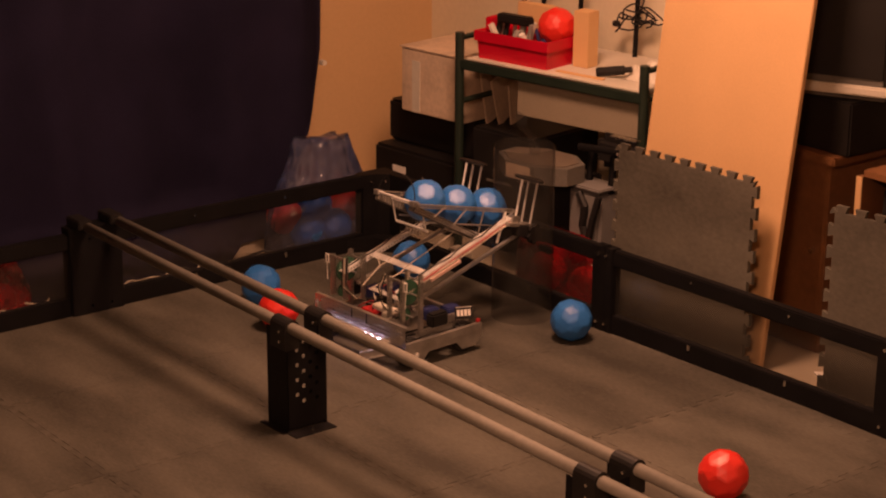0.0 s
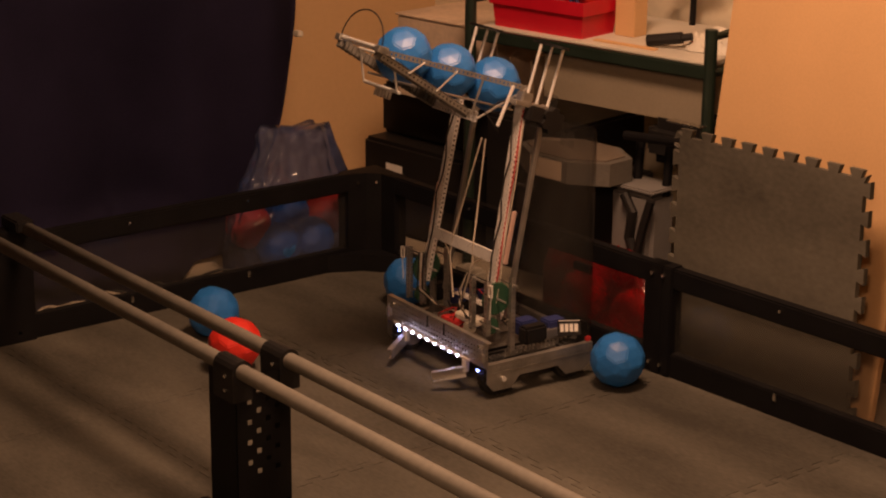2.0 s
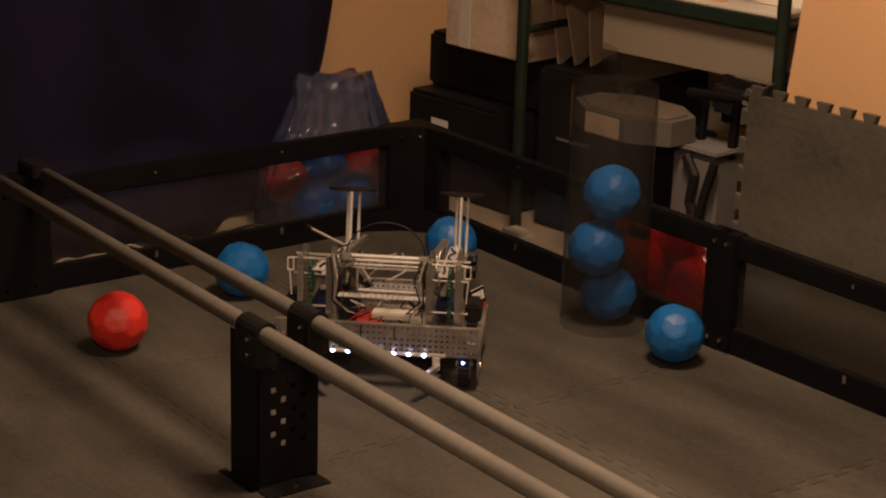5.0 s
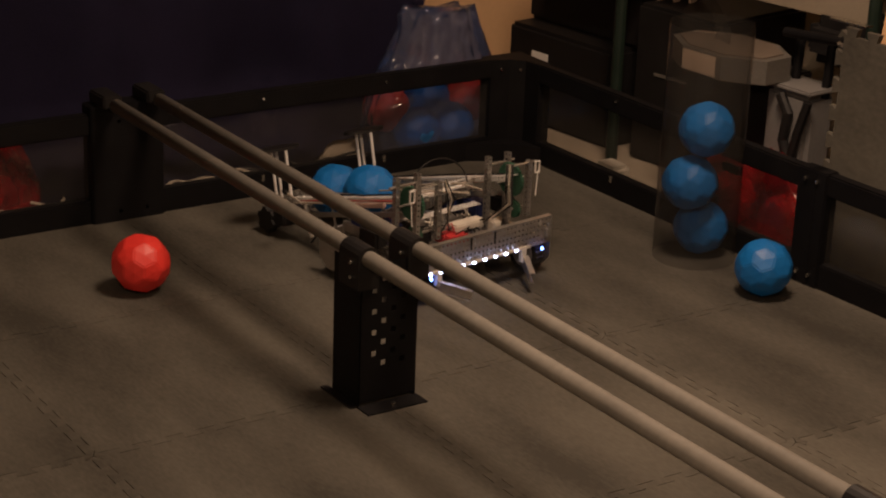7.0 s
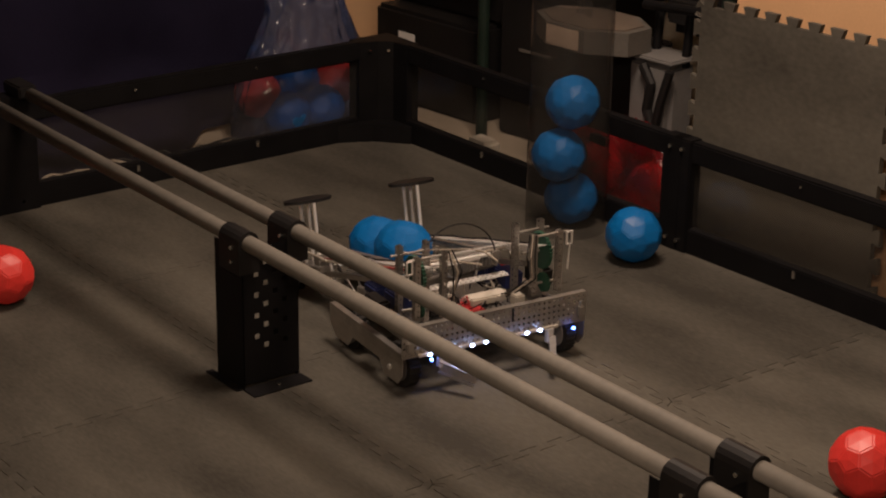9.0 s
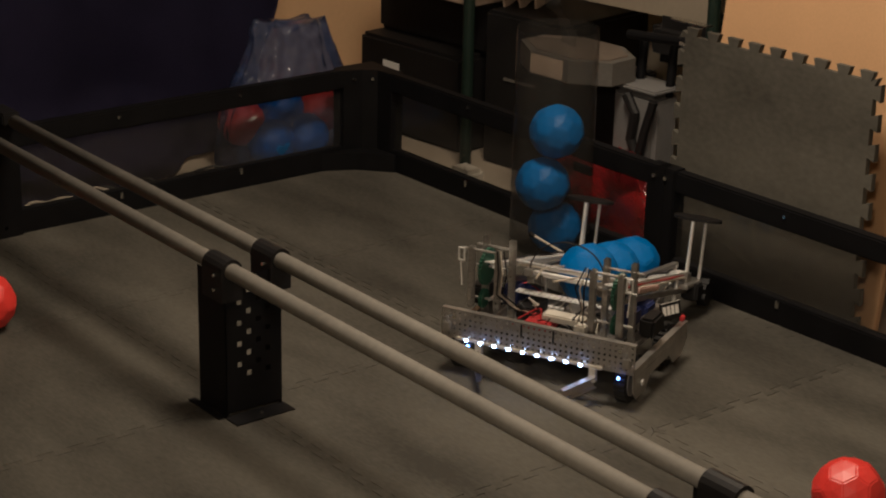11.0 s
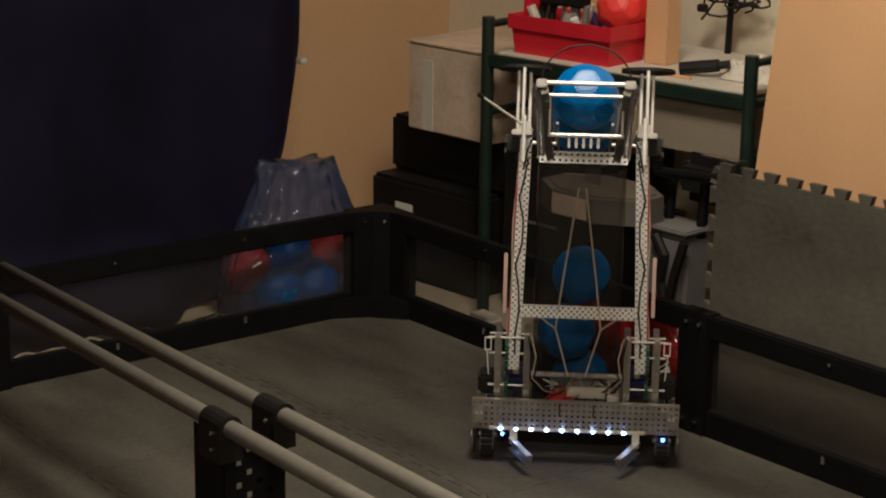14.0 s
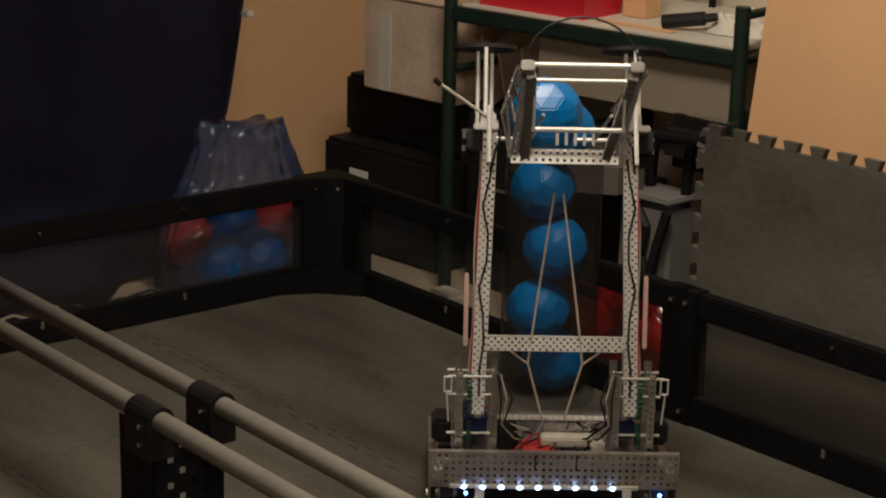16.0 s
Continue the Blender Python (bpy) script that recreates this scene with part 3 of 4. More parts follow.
    arms = part("lift_frame", bm, STEEL, rb, "long perforated aluminium lift arms with a crossbar")
    for s in (-1, 1):
        bm = bmesh.new()
        lift_channel(bm, T(s * 0.141, -0.0135, 0) @ Matrix.Rotation(radians(-1.6 * s), 4, "Y") @ T(0, 0, ARM / 2 - 0.017), ARM + 0.034)
        part("arm_channel", bm, STEEL, arms)
        bm = bmesh.new()
        w = [(s * 0.139, -0.017, z) for z in (0.0, 0.05)]
        w += [(s * (0.141 - 0.028 * z + 0.008 * math.sin(z * 40)), -0.018, z) for z in (0.1, 0.15, 0.2, 0.25, 0.3, 0.35, 0.4, 0.44)]
        path_tube(bm, w, 0.0022)
        part("arm_cable", bm, BLACKP, arms)
        for k, (mat, off) in enumerate(((REDP, 0.0135), (CORD, 0.0165))):
            w = [(s * (0.141 - 0.028 * z + off + 0.0025 * math.sin(z * 24 + k)), -0.006 + 0.006 * k, z) for z in (-0.01, 0.06, 0.12, 0.18, 0.24, 0.3, 0.36, 0.42, 0.48)]
            part("side_cable", single(path_tube, w, 0.0018), mat, arms)
        part("elastic_band", single(box, s * 0.165 - 0.004, s * 0.165 + 0.004, -0.004, 0.008, 0.09, 0.225, 0.002), PINK, arms, "stretched pale pink rubber band")
        bm = bmesh.new()
        path_tube(bm, [(s * 0.008, -0.005, 0.375), (s * 0.038, -0.012, 0.16), (s * 0.043, -0.014, 0.12), (s * 0.05, -0.010, 0.06), (s * 0.02, 0.0, -0.045)], 0.0022)
        path_tube(bm, [(s * 0.05, -0.010, 0.06), (s * 0.085, -0.008, 0.085), (s * 0.127, -0.004, 0.10)], 0.002)
        part("elastic_cord", bm, CORD, arms)
    # lower links of the four-bar
    links = part("link_frame", single(rod, (-0.145, 0, ARM), (0.145, 0, ARM), 0.004, 8), STEEL, rb, "parallel aluminium links joined by a rod")
    for s in (-1, 1):
        part("lower_link", single(box, s * 0.137 - 0.006, s * 0.137 + 0.006, -0.006, 0.006, -0.02, ARM + 0.02, 0.0015), ALU, links)

    # tray carried by the arms' tips, a wedge reaching forward over the base
    F, TZ = -0.42, 0.02
    bm = bmesh.new()
    perforated(bm, T(0.0, -0.10, -0.078), 15, 2)
    perforated(bm, T(0.0, -0.10, -0.065) @ Matrix.Rotation(-math.pi / 2, 4, "X"), 15, 1)
    tray = part("ball_tray", bm, STEEL, rb, "open aluminium ball tray with upright rods")
    slope = math.atan2(0.085, -0.12 - F)
    for s in (-1, 1):
        bm = bmesh.new()
        channel(bm, T(s * 0.106, (F + 0.03) / 2, TZ) @ Matrix.Rotation(radians(90), 4, "X") @ Matrix.Rotation(s * math.pi / 2, 4, "Z"), 0.45, 1)
        part("tray_rail", bm, ALU, tray)
        bm = bmesh.new()
        channel(bm, T(s * 0.097, (F - 0.12) / 2, -0.033) @ Matrix.Rotation(math.pi / 2 - slope, 4, "X") @ Matrix.Rotation(s * math.pi / 2, 4, "Z"), 0.31, 1)
        part("lower_rail", bm, ALU, tray)
        for y0, y1 in ((-0.30, -0.33), (-0.20, -0.24), (-0.12, -0.12), (0.02, -0.10)):
            part("tray_strut", single(rod, (s * 0.106, y0, TZ), (s * 0.097, y1, 0.01 - 0.085 * (y1 - F) / (-0.12 - F)), 0.003, 8), ALU, tray)
        # intake tread along the lower edge
        link = mesh_of("tread_link", single(box, -0.008, 0.008, -0.0052, 0.0052, -0.013, 0.010, 0.0012), DIMG)
        for k in range(24):
            u = k / 23
            ob = new("tread_link", link)
            ob.parent = tray
            ob.matrix_basis = T(s * (0.084 - 0.010 * u), F + 0.30 * u, 0.012 - 0.085 * u) @ Matrix.Rotation(-slope, 4, "X") @ Matrix.Rotation(s * radians(14), 4, "Y")
        part("tread_cap", single(box, s * 0.088 - 0.011, s * 0.088 + 0.011, F - 0.012, F + 0.018, TZ - 0.005, TZ + 0.012, 0.002), ALU, tray)
        # upright rods with a dark plate on top
        for k in range(3):
            part("upright_rod", single(rod, (s * 0.137 + 0.013 * (k - 1), (0.045, 0.0, 0.06)[k], TZ - 0.03), (s * 0.137 + 0.013 * (k - 1), (0.045, 0.0, 0.06)[k], TZ + 0.115), 0.004, 10), STEEL, tray)
        n = 20
        bm = single(prism, [(s * 0.138 + 0.06 * math.cos(2 * math.pi * k / n), 0.03 + 0.034 * math.sin(2 * math.pi * k / n)) for k in range(n)], "z", TZ + 0.115, TZ + 0.122)
        part("top_plate", bm, BLACKP, tray, "dark plastic plate on the rods")
        part("rod_mount", single(box, s * 0.137 - 0.022, s * 0.137 + 0.022, -0.045, 0.08, TZ - 0.043, TZ - 0.031, 0.002), ALU, tray)
        pts = []
        for k in range(18):
            a, q = 2 * math.pi * k / 18, 0.034 if k % 3 else 0.026
            pts.append((0.07 + q * math.cos(a), -0.04 + q * math.sin(a)))
        part("intake_roller", single(prism, pts, "x", s * 0.165 - 0.012, s * 0.165 + 0.012), BLACKP, tray, "dark lobed rubber roller")
        part("tray_motor", single(box, s * 0.150 - 0.02, s * 0.150 + 0.02, 0.0, 0.045, -0.055, -0.015, 0.004), BLACKP, tray)
        part("tray_cable", single(path_tube, [(s * 0.14, 0.03, -0.02), (s * 0.12, 0.0, 0.0), (s * 0.11, -0.06, -0.03), (s * 0.12, -0.10, -0.06), (s * 0.13, -0.05, -0.1)], 0.002), BLACKP, tray)
        part("guide_post", single(rod, (s * 0.132, -0.06, -0.085), (s * 0.132, -0.045, 0.02), 0.0045, 8), STEEL, tray)
        part("joint_block", single(box, s * 0.132 - 0.014, s * 0.132 + 0.014, -0.02, 0.015, -0.02, 0.012, 0.003), ALU, tray)
    for a, b, q in (((-0.084, F, TZ + 0.006), (0.084, F, TZ + 0.006), 0.0045), ((-0.075, F + 0.05, TZ - 0.01), (0.08, F + 0.05, TZ - 0.01), 0.0035), ((-0.075, F + 0.09, -0.065), (0.08, F + 0.09, -0.065), 0.0045), ((-0.072, F + 0.085, -0.065), (-0.072, F + 0.05, TZ - 0.01), 0.0025), ((0.076, F + 0.085, -0.065), (0.076, F + 0.05, TZ - 0.01), 0.0025)):
        part("front_bar", single(rod, a, b, q, 10), STEEL, tray)
    for k in range(5):
        part("finger", single(box, -0.034 + k * 0.015, -0.029 + k * 0.015, F + 0.096, F + 0.104, -0.09, -0.068, 0.001), ALU, tray)
    for x in (-0.056, 0.056):
        part("floor_rod", single(rod, (x, -0.34, -0.042), (x, 0.03, -0.042), 0.003, 8), ALU, tray)
    lever = part("side_lever", single(rod, (-0.135, -0.04, 0.0), (-0.225, -0.10, 0.05), 0.003, 8), WHITEP, tray)
    part("lever_tip", single(rod, (-0.222, -0.098, 0.048), (-0.232, -0.105, 0.054), 0.0055, 8), BLACKP, lever)
    bm = bmesh.new()
    path_tube(bm, [(-0.09 + 0.09 * (1 - math.cos(math.pi * k / 14)), F, TZ + 0.01 + 0.075 * math.sin(math.pi * k / 14)) for k in range(15)], 0.0018)
    part("wire_loop", bm, BLACKP, tray, "thin black wire bent over the tray")
    return rb, arms, links, tray


ROBOT, ARMS, LINKS, TRAY = make_robot()
SIZE = 0.96
ROBOT.scale = (SIZE, SIZE, SIZE)


# ---- surroundings ----
PANELG = material("grey_beige_board", (0.25, 0.21, 0.155), 0.7, vary=0.15, scale=3)

def curtain():
    bm = bmesh.new()
    nx, nz = 170, 60
    grid = []
    for i in range(nx + 1):
        col = []
        for k in range(nz + 1):
            z = 0.0 + 2.3 * k / nz
            edge = max(-0.16, 0.035 - 0.75 * max(0, 0.68 - z) ** 1.6 - 0.03 * max(0, z - 0.76))
            x = -5.6 + (edge + 5.6) * i / nx
            y = 0.41 + 0.05 * math.sin(x * 7 + 0.4 * math.sin(z * 2)) + 0.02 * math.sin(x * 19 + z) + 0.06 * (1 - z / 2.3) * noise.noise(Vector((x * 1.5, z, 3))) - (0.26 * max(0, 1 - z / 0.2) ** 1.1 * min(1, (-0.4 - x) / 0.15) if x < -0.4 else 0)
            col.append(bm.verts.new((x, y, z)))
        grid.append(col)
    for a, b in zip(grid, grid[1:]):
        for k in range(nz):
            bm.faces.new((a[k], b[k], b[k + 1], a[k + 1]))
    bmesh.ops.solidify(bm, geom=bm.faces, thickness=0.004)
    c = thing("curtain", "dark navy cloth curtain hanging in soft folds", "curtain")
    part("cloth", bm, NAVY, c, smooth=True)
    part("curtain_rod", single(rod, (-5.7, 0.41, 2.31), (0.1, 0.41, 2.31), 0.014, 12), BLACKM, c)
    part("edge_clip", single(box, -0.052, -0.032, 0.335, 0.365, 0.624, 0.641, 0.003), WHITEP, c)


def rounded(c, square):
    """Swells a circle towards a square."""
    return math.copysign(abs(c) ** (0.5 if square else 1.0), c)


def bag(name, cx, cy, rx, ry, top, film, seed, label, balls, gathered=True, square=False):
    b = thing(name, label, "plastic bag", pose(cx, cy, -0.016))
    rnd = random.Random(seed)
    bm = bmesh.new()
    n, rows = 80, 34
    rings = []
    for k in range(rows + 1):
        u = k / rows
        z = top * u
        if gathered:
            w = 1.0 if u < 0.45 else 1.0 - 0.52 * ((u - 0.45) / 0.55) ** 0.8
            w *= 1 + (0.10 * (u - 0.88) / 0.12 if u > 0.88 else 0)
        else:
            w = math.sqrt(max(0.04, 1 - (u * 0.98) ** (7 if square else 2.4)))
        ring = []
        for i in range(n):
            a = 2 * math.pi * i / n
            crease = 0.26 * u * noise.noise(Vector((math.cos(a) * 4, math.sin(a) * 4, z * 2 + seed))) + 0.13 * abs(noise.noise(Vector((math.cos(a) * 6 + 0.8 * z, math.sin(a) * 6, z * 6 + seed)))) - 0.10 * (1 - abs(noise.noise(Vector((math.cos(a) * 9 + z, math.sin(a) * 9, z * 9 + seed))))) ** 6 + 0.05 * noise.noise(Vector((math.cos(a) * 13, math.sin(a) * 13, z * 22)))
            lump = 0.08 * noise.noise(Vector((math.cos(a) * 1.7 + seed, math.sin(a) * 1.7, z * 7)))
            crumple = 0.07 * noise.noise(Vector((math.cos(a) * 5 + 2.2 * z * 4, math.sin(a) * 5 - z * 6, z * 15 + seed))) + 0.05 * abs(noise.noise(Vector((a * 3 + z * 20, z * 12 - a * 4, seed))))
            q = w * (1 + (0.35 if square else 1.0) * crease + lump + (0.0 if square else crumple * min(1, 1.6 * u)))
            ring.append(bm.verts.new((rx * q * rounded(math.cos(a), square), ry * q * rounded(math.sin(a), square), z + 0.06 * u * noise.noise(Vector((math.cos(a) * 2.5, math.sin(a) * 2.5, seed))))))
        rings.append(ring)
    for ra, rb in zip(rings, rings[1:]):
        for i in range(n):
            bm.faces.new((ra[i], ra[(i + 1) % n], rb[(i + 1) % n], rb[i]))
    bm.faces.new(rings[-1])
    part("film", bm, film, b, "crumpled glossy clear film", True).visible_shadow = False
    for mesh, x, y, z in balls:
        ob = new("bagged_ball", mesh)
        ob.parent = b
        ob.matrix_basis = pose(x, y, z, rnd.uniform(0, 90), rnd.uniform(0, 90), 0)


def leaning_boards():
    # fibreboard sheet leaning on the shelf side, foam tile in front of it
    bm = single(box, -0.009, 0.009, 0, 0.605, 0, 1.62, 0.002)
    one_mesh("fibreboard_sheet", bm, MDF, "tall pale fibreboard sheet leaning behind the field wall", "board", pose(0.205, -1.638, -0.016, 0, 7.2, 0))
    for x, y, turn, of in ((0.164, -1.318, 0, "board"), (0.20, -2.20, 3, "cabinet")):
        ob = new("leaning_foam_tile", TILE_MESH)
        ob.matrix_basis = pose(x, y, 0.286, 0, 0, turn) @ pose(0, 0, 0, -1.5, 2.2, 0) @ pose(0, 0, 0, 0, 90, 0) @ pose(0, 0, -0.014, 180, 0, 0)
        tagged(ob, "grey interlocking foam tile leaning on the " + of, "foam tile")


SHELF = pose(0.212, -0.135, 0, 0, 0, 10.5)


def shelf():
    x0, x1, y0, y1, top = 0.0, 0.36, -0.80, 0.0, 0.70
    s = thing("metal_shelf", "dark green steel shelf frame with a pale worn top", "shelf", SHELF)
    for x in (x0, x1):
        for y in (y0, y1):
            h = 0.795
            part("post", single(rod, (x, y, -0.016), (x, y, h), 0.0165, 12), GREENM, s)
    bm = bmesh.new()
    box(bm, x0 - 0.012, x0 + 0.012, y0, y1, top - 0.035, top, 0.004)
    part("front_rail", bm, GREENM, s)
    for y in (y0, y1):
        for z in (top - 0.02, 0.545, 0.775):
            part("side_rail", single(rod, (x0, y, z), (x1, y, z), 0.010, 10), GREENM, s)
    part("back_rail", single(box, x1 - 0.012, x1 + 0.012, y0, y1, top - 0.035, top, 0.004), GREENM, s)
    part("shelf_top", single(box, x0 + 0.013, x1 + 0.1, y0 + 0.01, y1 - 0.02, top - 0.006, top + 0.004, 0.002), WHITEP, s, "pale board top")
    part("modesty_panel", single(box, x0 + 0.02, x0 + 0.035, y0 + 0.02, y1 - 0.25, 0.535, top - 0.036, 0.002), PANELG, s, "dull grey-beige panel")
    # pegs and uprights behind the shelf
    for k, (y, z0, z1) in enumerate(((0.07, -0.016, 1.2), (-0.03, 0.70, 1.2), (-0.20, 0.70, 1.2), (-0.45, 0.70, 1.25))):
        one_mesh("wall_rod", single(rod, (0.43, y, z0), (0.45, y, z1), 0.009, 8), BLACKM, "slim dark rod standing on the shelf", "rod", SHELF, group="rods on the shelf")


    w = thing("wire_bundle", "tangled black wire hung on a rod over the shelf", "wire", SHELF)
    rnd = random.Random(5)
    for k in range(6):
        r, cy, cz, ph = rnd.uniform(0.02, 0.05), -0.47 + rnd.uniform(-0.05, 0.04), 0.845 + rnd.uniform(-0.015, 0.015), rnd.uniform(0, 6)
        bm = bmesh.new()
        path_tube(bm, [(0.42 + 0.012 * math.sin(3 * a + ph), cy + 1.5 * r * math.cos(a + ph), cz + 0.6 * r * math.sin(a + ph) + 0.01 * math.sin(2 * a)) for a in [0.42 * i for i in range(14)]], 0.0032)
        part("wire_loop", bm, BLACKP, w, "", True)
    bm = bmesh.new()
    path_tube(bm, [(0.42, -0.43 + 0.012 * i, 0.85 - 0.012 * i + 0.006 * math.sin(i)) for i in range(6)], 0.0032)
    part("wire_end", bm, BLACKP, w, "", True)
    bm = bmesh.new()
    path_tube(bm, [(0.42, -0.47, 0.85), (0.425, -0.485, 0.91), (0.43, -0.49, 1.1)], 0.0032)
    part("wire_hanger", bm, BLACKP, w, "", True)
    part("plug", single(box, 0.41, 0.43, -0.385, -0.36, 0.805, 0.825, 0.003), BLACKP, w)


def toolbox():
    t = thing("toolbox", "red plastic toolbox tray full of small tools on the shelf", "toolbox", SHELF @ pose(0.115, -0.205, 0.704))
    bm = bmesh.new()
    w, d, h, k = 0.165, 0.085, 0.10, 0.014
    lo = [(-d + k, -w + k), (d - k, -w + k), (d - k, w - k), (-d + k, w - k)]
    hi = [(-d, -w), (d, -w), (d, w), (-d, w)]
    def ring(pts, z, inset=0.0):
        return [bm.verts.new((x - math.copysign(inset, x), y - math.copysign(inset, y), z)) for x, y in pts]
    a, m1, m2, b, c, e = ring(lo, 0), ring(hi, h * 0.62, 0.008), ring(hi, h * 0.64, 0.0), ring(hi, h), ring(hi, h, 0.006), ring(lo, 0.01, 0.008)
    for r0, r1 in ((a, m1), (m1, m2), (m2, b), (b, c), (c, e)):
        for i in range(4):
            bm.faces.new((r0[i], r0[(i + 1) % 4], r1[(i + 1) % 4], r1[i]))
    bm.faces.new(a[::-1])
    bm.faces.new(e)
    part("tray_body", bm, TOOLRED, t)
    rnd = random.Random(3)
    for i in range(16):
        y, x = rnd.uniform(-0.135, 0.14), rnd.uniform(-0.05, 0.05)
        m = rnd.choice((WHITE, GREYP, BLUEM, STEEL, WHITEP, BLACKP))
        bm = bmesh.new()
        rod(bm, (x, y, 0.04), (x + rnd.uniform(-0.03, 0.03), y + rnd.uniform(-0.03, 0.03), rnd.uniform(0.10, 0.135)), rnd.uniform(0.006, 0.014), 8)
        part("tool", bm, m, t)
    part("tool_handle", single(box, -0.02, 0.02, -0.025, 0.12, 0.125, 0.157, 0.006), BLACKP, t)
    part("end_handle", single(box, -0.03, 0.03, 0.144, 0.162, 0.09, 0.14, 0.005), TOOLRED, t)
    ob = new("game_ball", RED_MESH)
    ob.matrix_basis = SHELF @ pose(0.17, -0.30, 0.832, 10, 30, 0)
    tagged(ob, "red faceted plastic ball among the tools", "ball")
    one_mesh("wood_block", single(box, 0.16, 0.22, -0.445, -0.38, 0.704, 0.90, 0.002), MDF, "upright pale wooden block on the shelf", "block", SHELF)
    one_mesh("wood_strip", single(box, 0.215, 0.25, -0.25, -0.085, 0.704, 0.885, 0.002), MDF, "short pale wooden strip behind the toolbox", "strip", SHELF)
    # clutter on the shelf top
    bm = bmesh.new()
    rod(bm, (0.09, -0.54, 0.72), (0.12, -0.63, 0.735), 0.016, 10)
    rod(bm, (0.12, -0.63, 0.735), (0.13, -0.655, 0.74), 0.010, 10)
    one_mesh("heat_gun", bm, BLACKP, "black hand tool lying on the shelf", "tool", SHELF)
    bm = bmesh.new()
    n = 14
    vs = [[bm.verts.new((0.20 + 0.09 * (i / n - 0.5) * 2, -0.69 + 0.09 * (k / n - 0.5) * 2, 0.706 + 0.055 * max(0, 1 - ((i / n - .5) ** 2 + (k / n - .5) ** 2) * 4) ** 0.7 * (0.7 + 0.6 * noise.noise(Vector((i * .5, k * .5, 2)))))) for k in range(n + 1)] for i in range(n + 1)]
    for i in range(n):
        for k in range(n):
            bm.faces.new((vs[i][k], vs[i + 1][k], vs[i + 1][k + 1], vs[i][k + 1]))
    one_mesh("plastic_bag", bm, WHITEP, "pale crumpled plastic bag on the shelf", "plastic bag", SHELF)
    one_mesh("yellow_ruler", single(box, 0.05, 0.07, -0.59, -0.39, 0.7045, 0.7085), MDF, "yellow wooden ruler on the shelf edge", "ruler", SHELF)


def boxes():
    b = thing("cardboard_box", "worn cardboard box with torn tape on black machines", "box", pose(0.289, -0.06, 0, 0, 0, 7.5))
    part("carton", single(box, 0, 0.33, 0, 0.318, 0.432, 0.672, 0.004), CARD, b)
    part("lid_flap", single(box, -0.005, 0.335, -0.005, 0.323, 0.673, 0.678, 0.001), CARD, b)
    part("tape", single(box, -0.0025, -0.0005, 0.22, 0.26, 0.435, 0.63), WHITEP, b, "torn pale tape")
    p = thing("printer", "black boxy printer with a white label", "printer", pose(0.268, 0.21, 0, 0, 0, 6) @ pose(-0.3, -0.16, 0))
    part("printer_body", single(box, 0.30, 0.68, -0.06, 0.38, -0.016, 0.27, 0.012), BLACKP, p)
    part("printer_step", single(box, 0.38, 0.70, -0.10, 0.385, 0.271, 0.43, 0.012), BLACKP, p)
    part("label", single(box, 0.2965, 0.2985, 0.20, 0.27, 0.172, 0.205), WHITE, p, "white printed label")
    m = thing("black_machine", "black machine case under the shelf", "machine", pose(0.33, -0.235, 0, 0, 0, 8) @ pose(-0.33, 0.31, 0))
    part("case", single(box, 0.33, 0.70, -0.46, -0.16, -0.016, 0.43, 0.01), BLACKP, m)
    part("vent", single(box, 0.3265, 0.3285, -0.36, -0.24, 0.24, 0.248), DIMG, m)
    t = thing("storage_tub", "white-rimmed translucent tub on a black stand behind the goal", "tub", pose(0.185, -0.615, 0, 0, 0, 6))
    bm = bmesh.new()
    n = 8
    def octa(r, z0, z1, s=1.0):
        lo = [bm.verts.new((s * r * math.cos(2 * math.pi * (k + .5) / n), 1.5 * r * math.sin(2 * math.pi * (k + .5) / n), z0)) for k in range(n)]
        hi = [bm.verts.new((s * r * math.cos(2 * math.pi * (k + .5) / n), 1.5 * r * math.sin(2 * math.pi * (k + .5) / n), z1)) for k in range(n)]
        for k in range(n):
            bm.faces.new((lo[k], lo[(k + 1) % n], hi[(k + 1) % n], hi[k]))
        bm.faces.new(lo[::-1])
        bm.faces.new(hi)
    octa(0.115, 0.385, 0.445)
    part("tub_body", bm, DIMG, t)
    bm = bmesh.new()
    octa(0.100, 0.4455, 0.449)
    part("lid", bm, TUBLID, t, "brownish cloudy lid")
    part("stand", single(box, 0.045, 0.17, -0.13, 0.13, -0.016, 0.384, 0.005), BLACKP, t)
    part("paper", single(box, -0.1105, -0.1085, -0.05, 0.06, 0.39, 0.44), CARD, t)
    c = thing("folding_cart", "black folded frame and dark bags behind the wall", "cart", pose(0.262, -0.853, 0, 0, 0, 5) @ pose(-0.2, 1.02, 0))
    bm = bmesh.new()
    for y in (-0.92, -1.02, -1.12):
        rod(bm, (0.2, y, -0.016), (0.24, y, 0.5), 0.012, 10)
    rod(bm, (0.2, -0.90, 0.5), (0.2, -1.16, 0.52), 0.012, 10)
    part("frame", bm, BLACKM, c)
    bm = bmesh.new()
    box(bm, 0.26, 0.46, -1.14, -0.9, 0.42, 0.54, 0.03)
    part("dark_bag", bm, BLACKP, c)
    part("bright_strip", single(box, 0.18, 0.21, -1.16, -1.05, 0.566, 0.57), SCREW, c)
    for z in (0.48, 0.515):
        bm = bmesh.new()
        path_tube(bm, [(0.18, -1.085 - 0.02 * k, z - 0.006 * math.sin(k * 0.8)) for k in range(5)], 0.005)
        part("hook", bm, SCREW, c)
    w = thing("grey_bin", "pale grey plastic bin with a black strap", "bin", pose(0.215, -0.79, 0, 0, 0, 5) @ pose(-0.26, 0.865, 0))
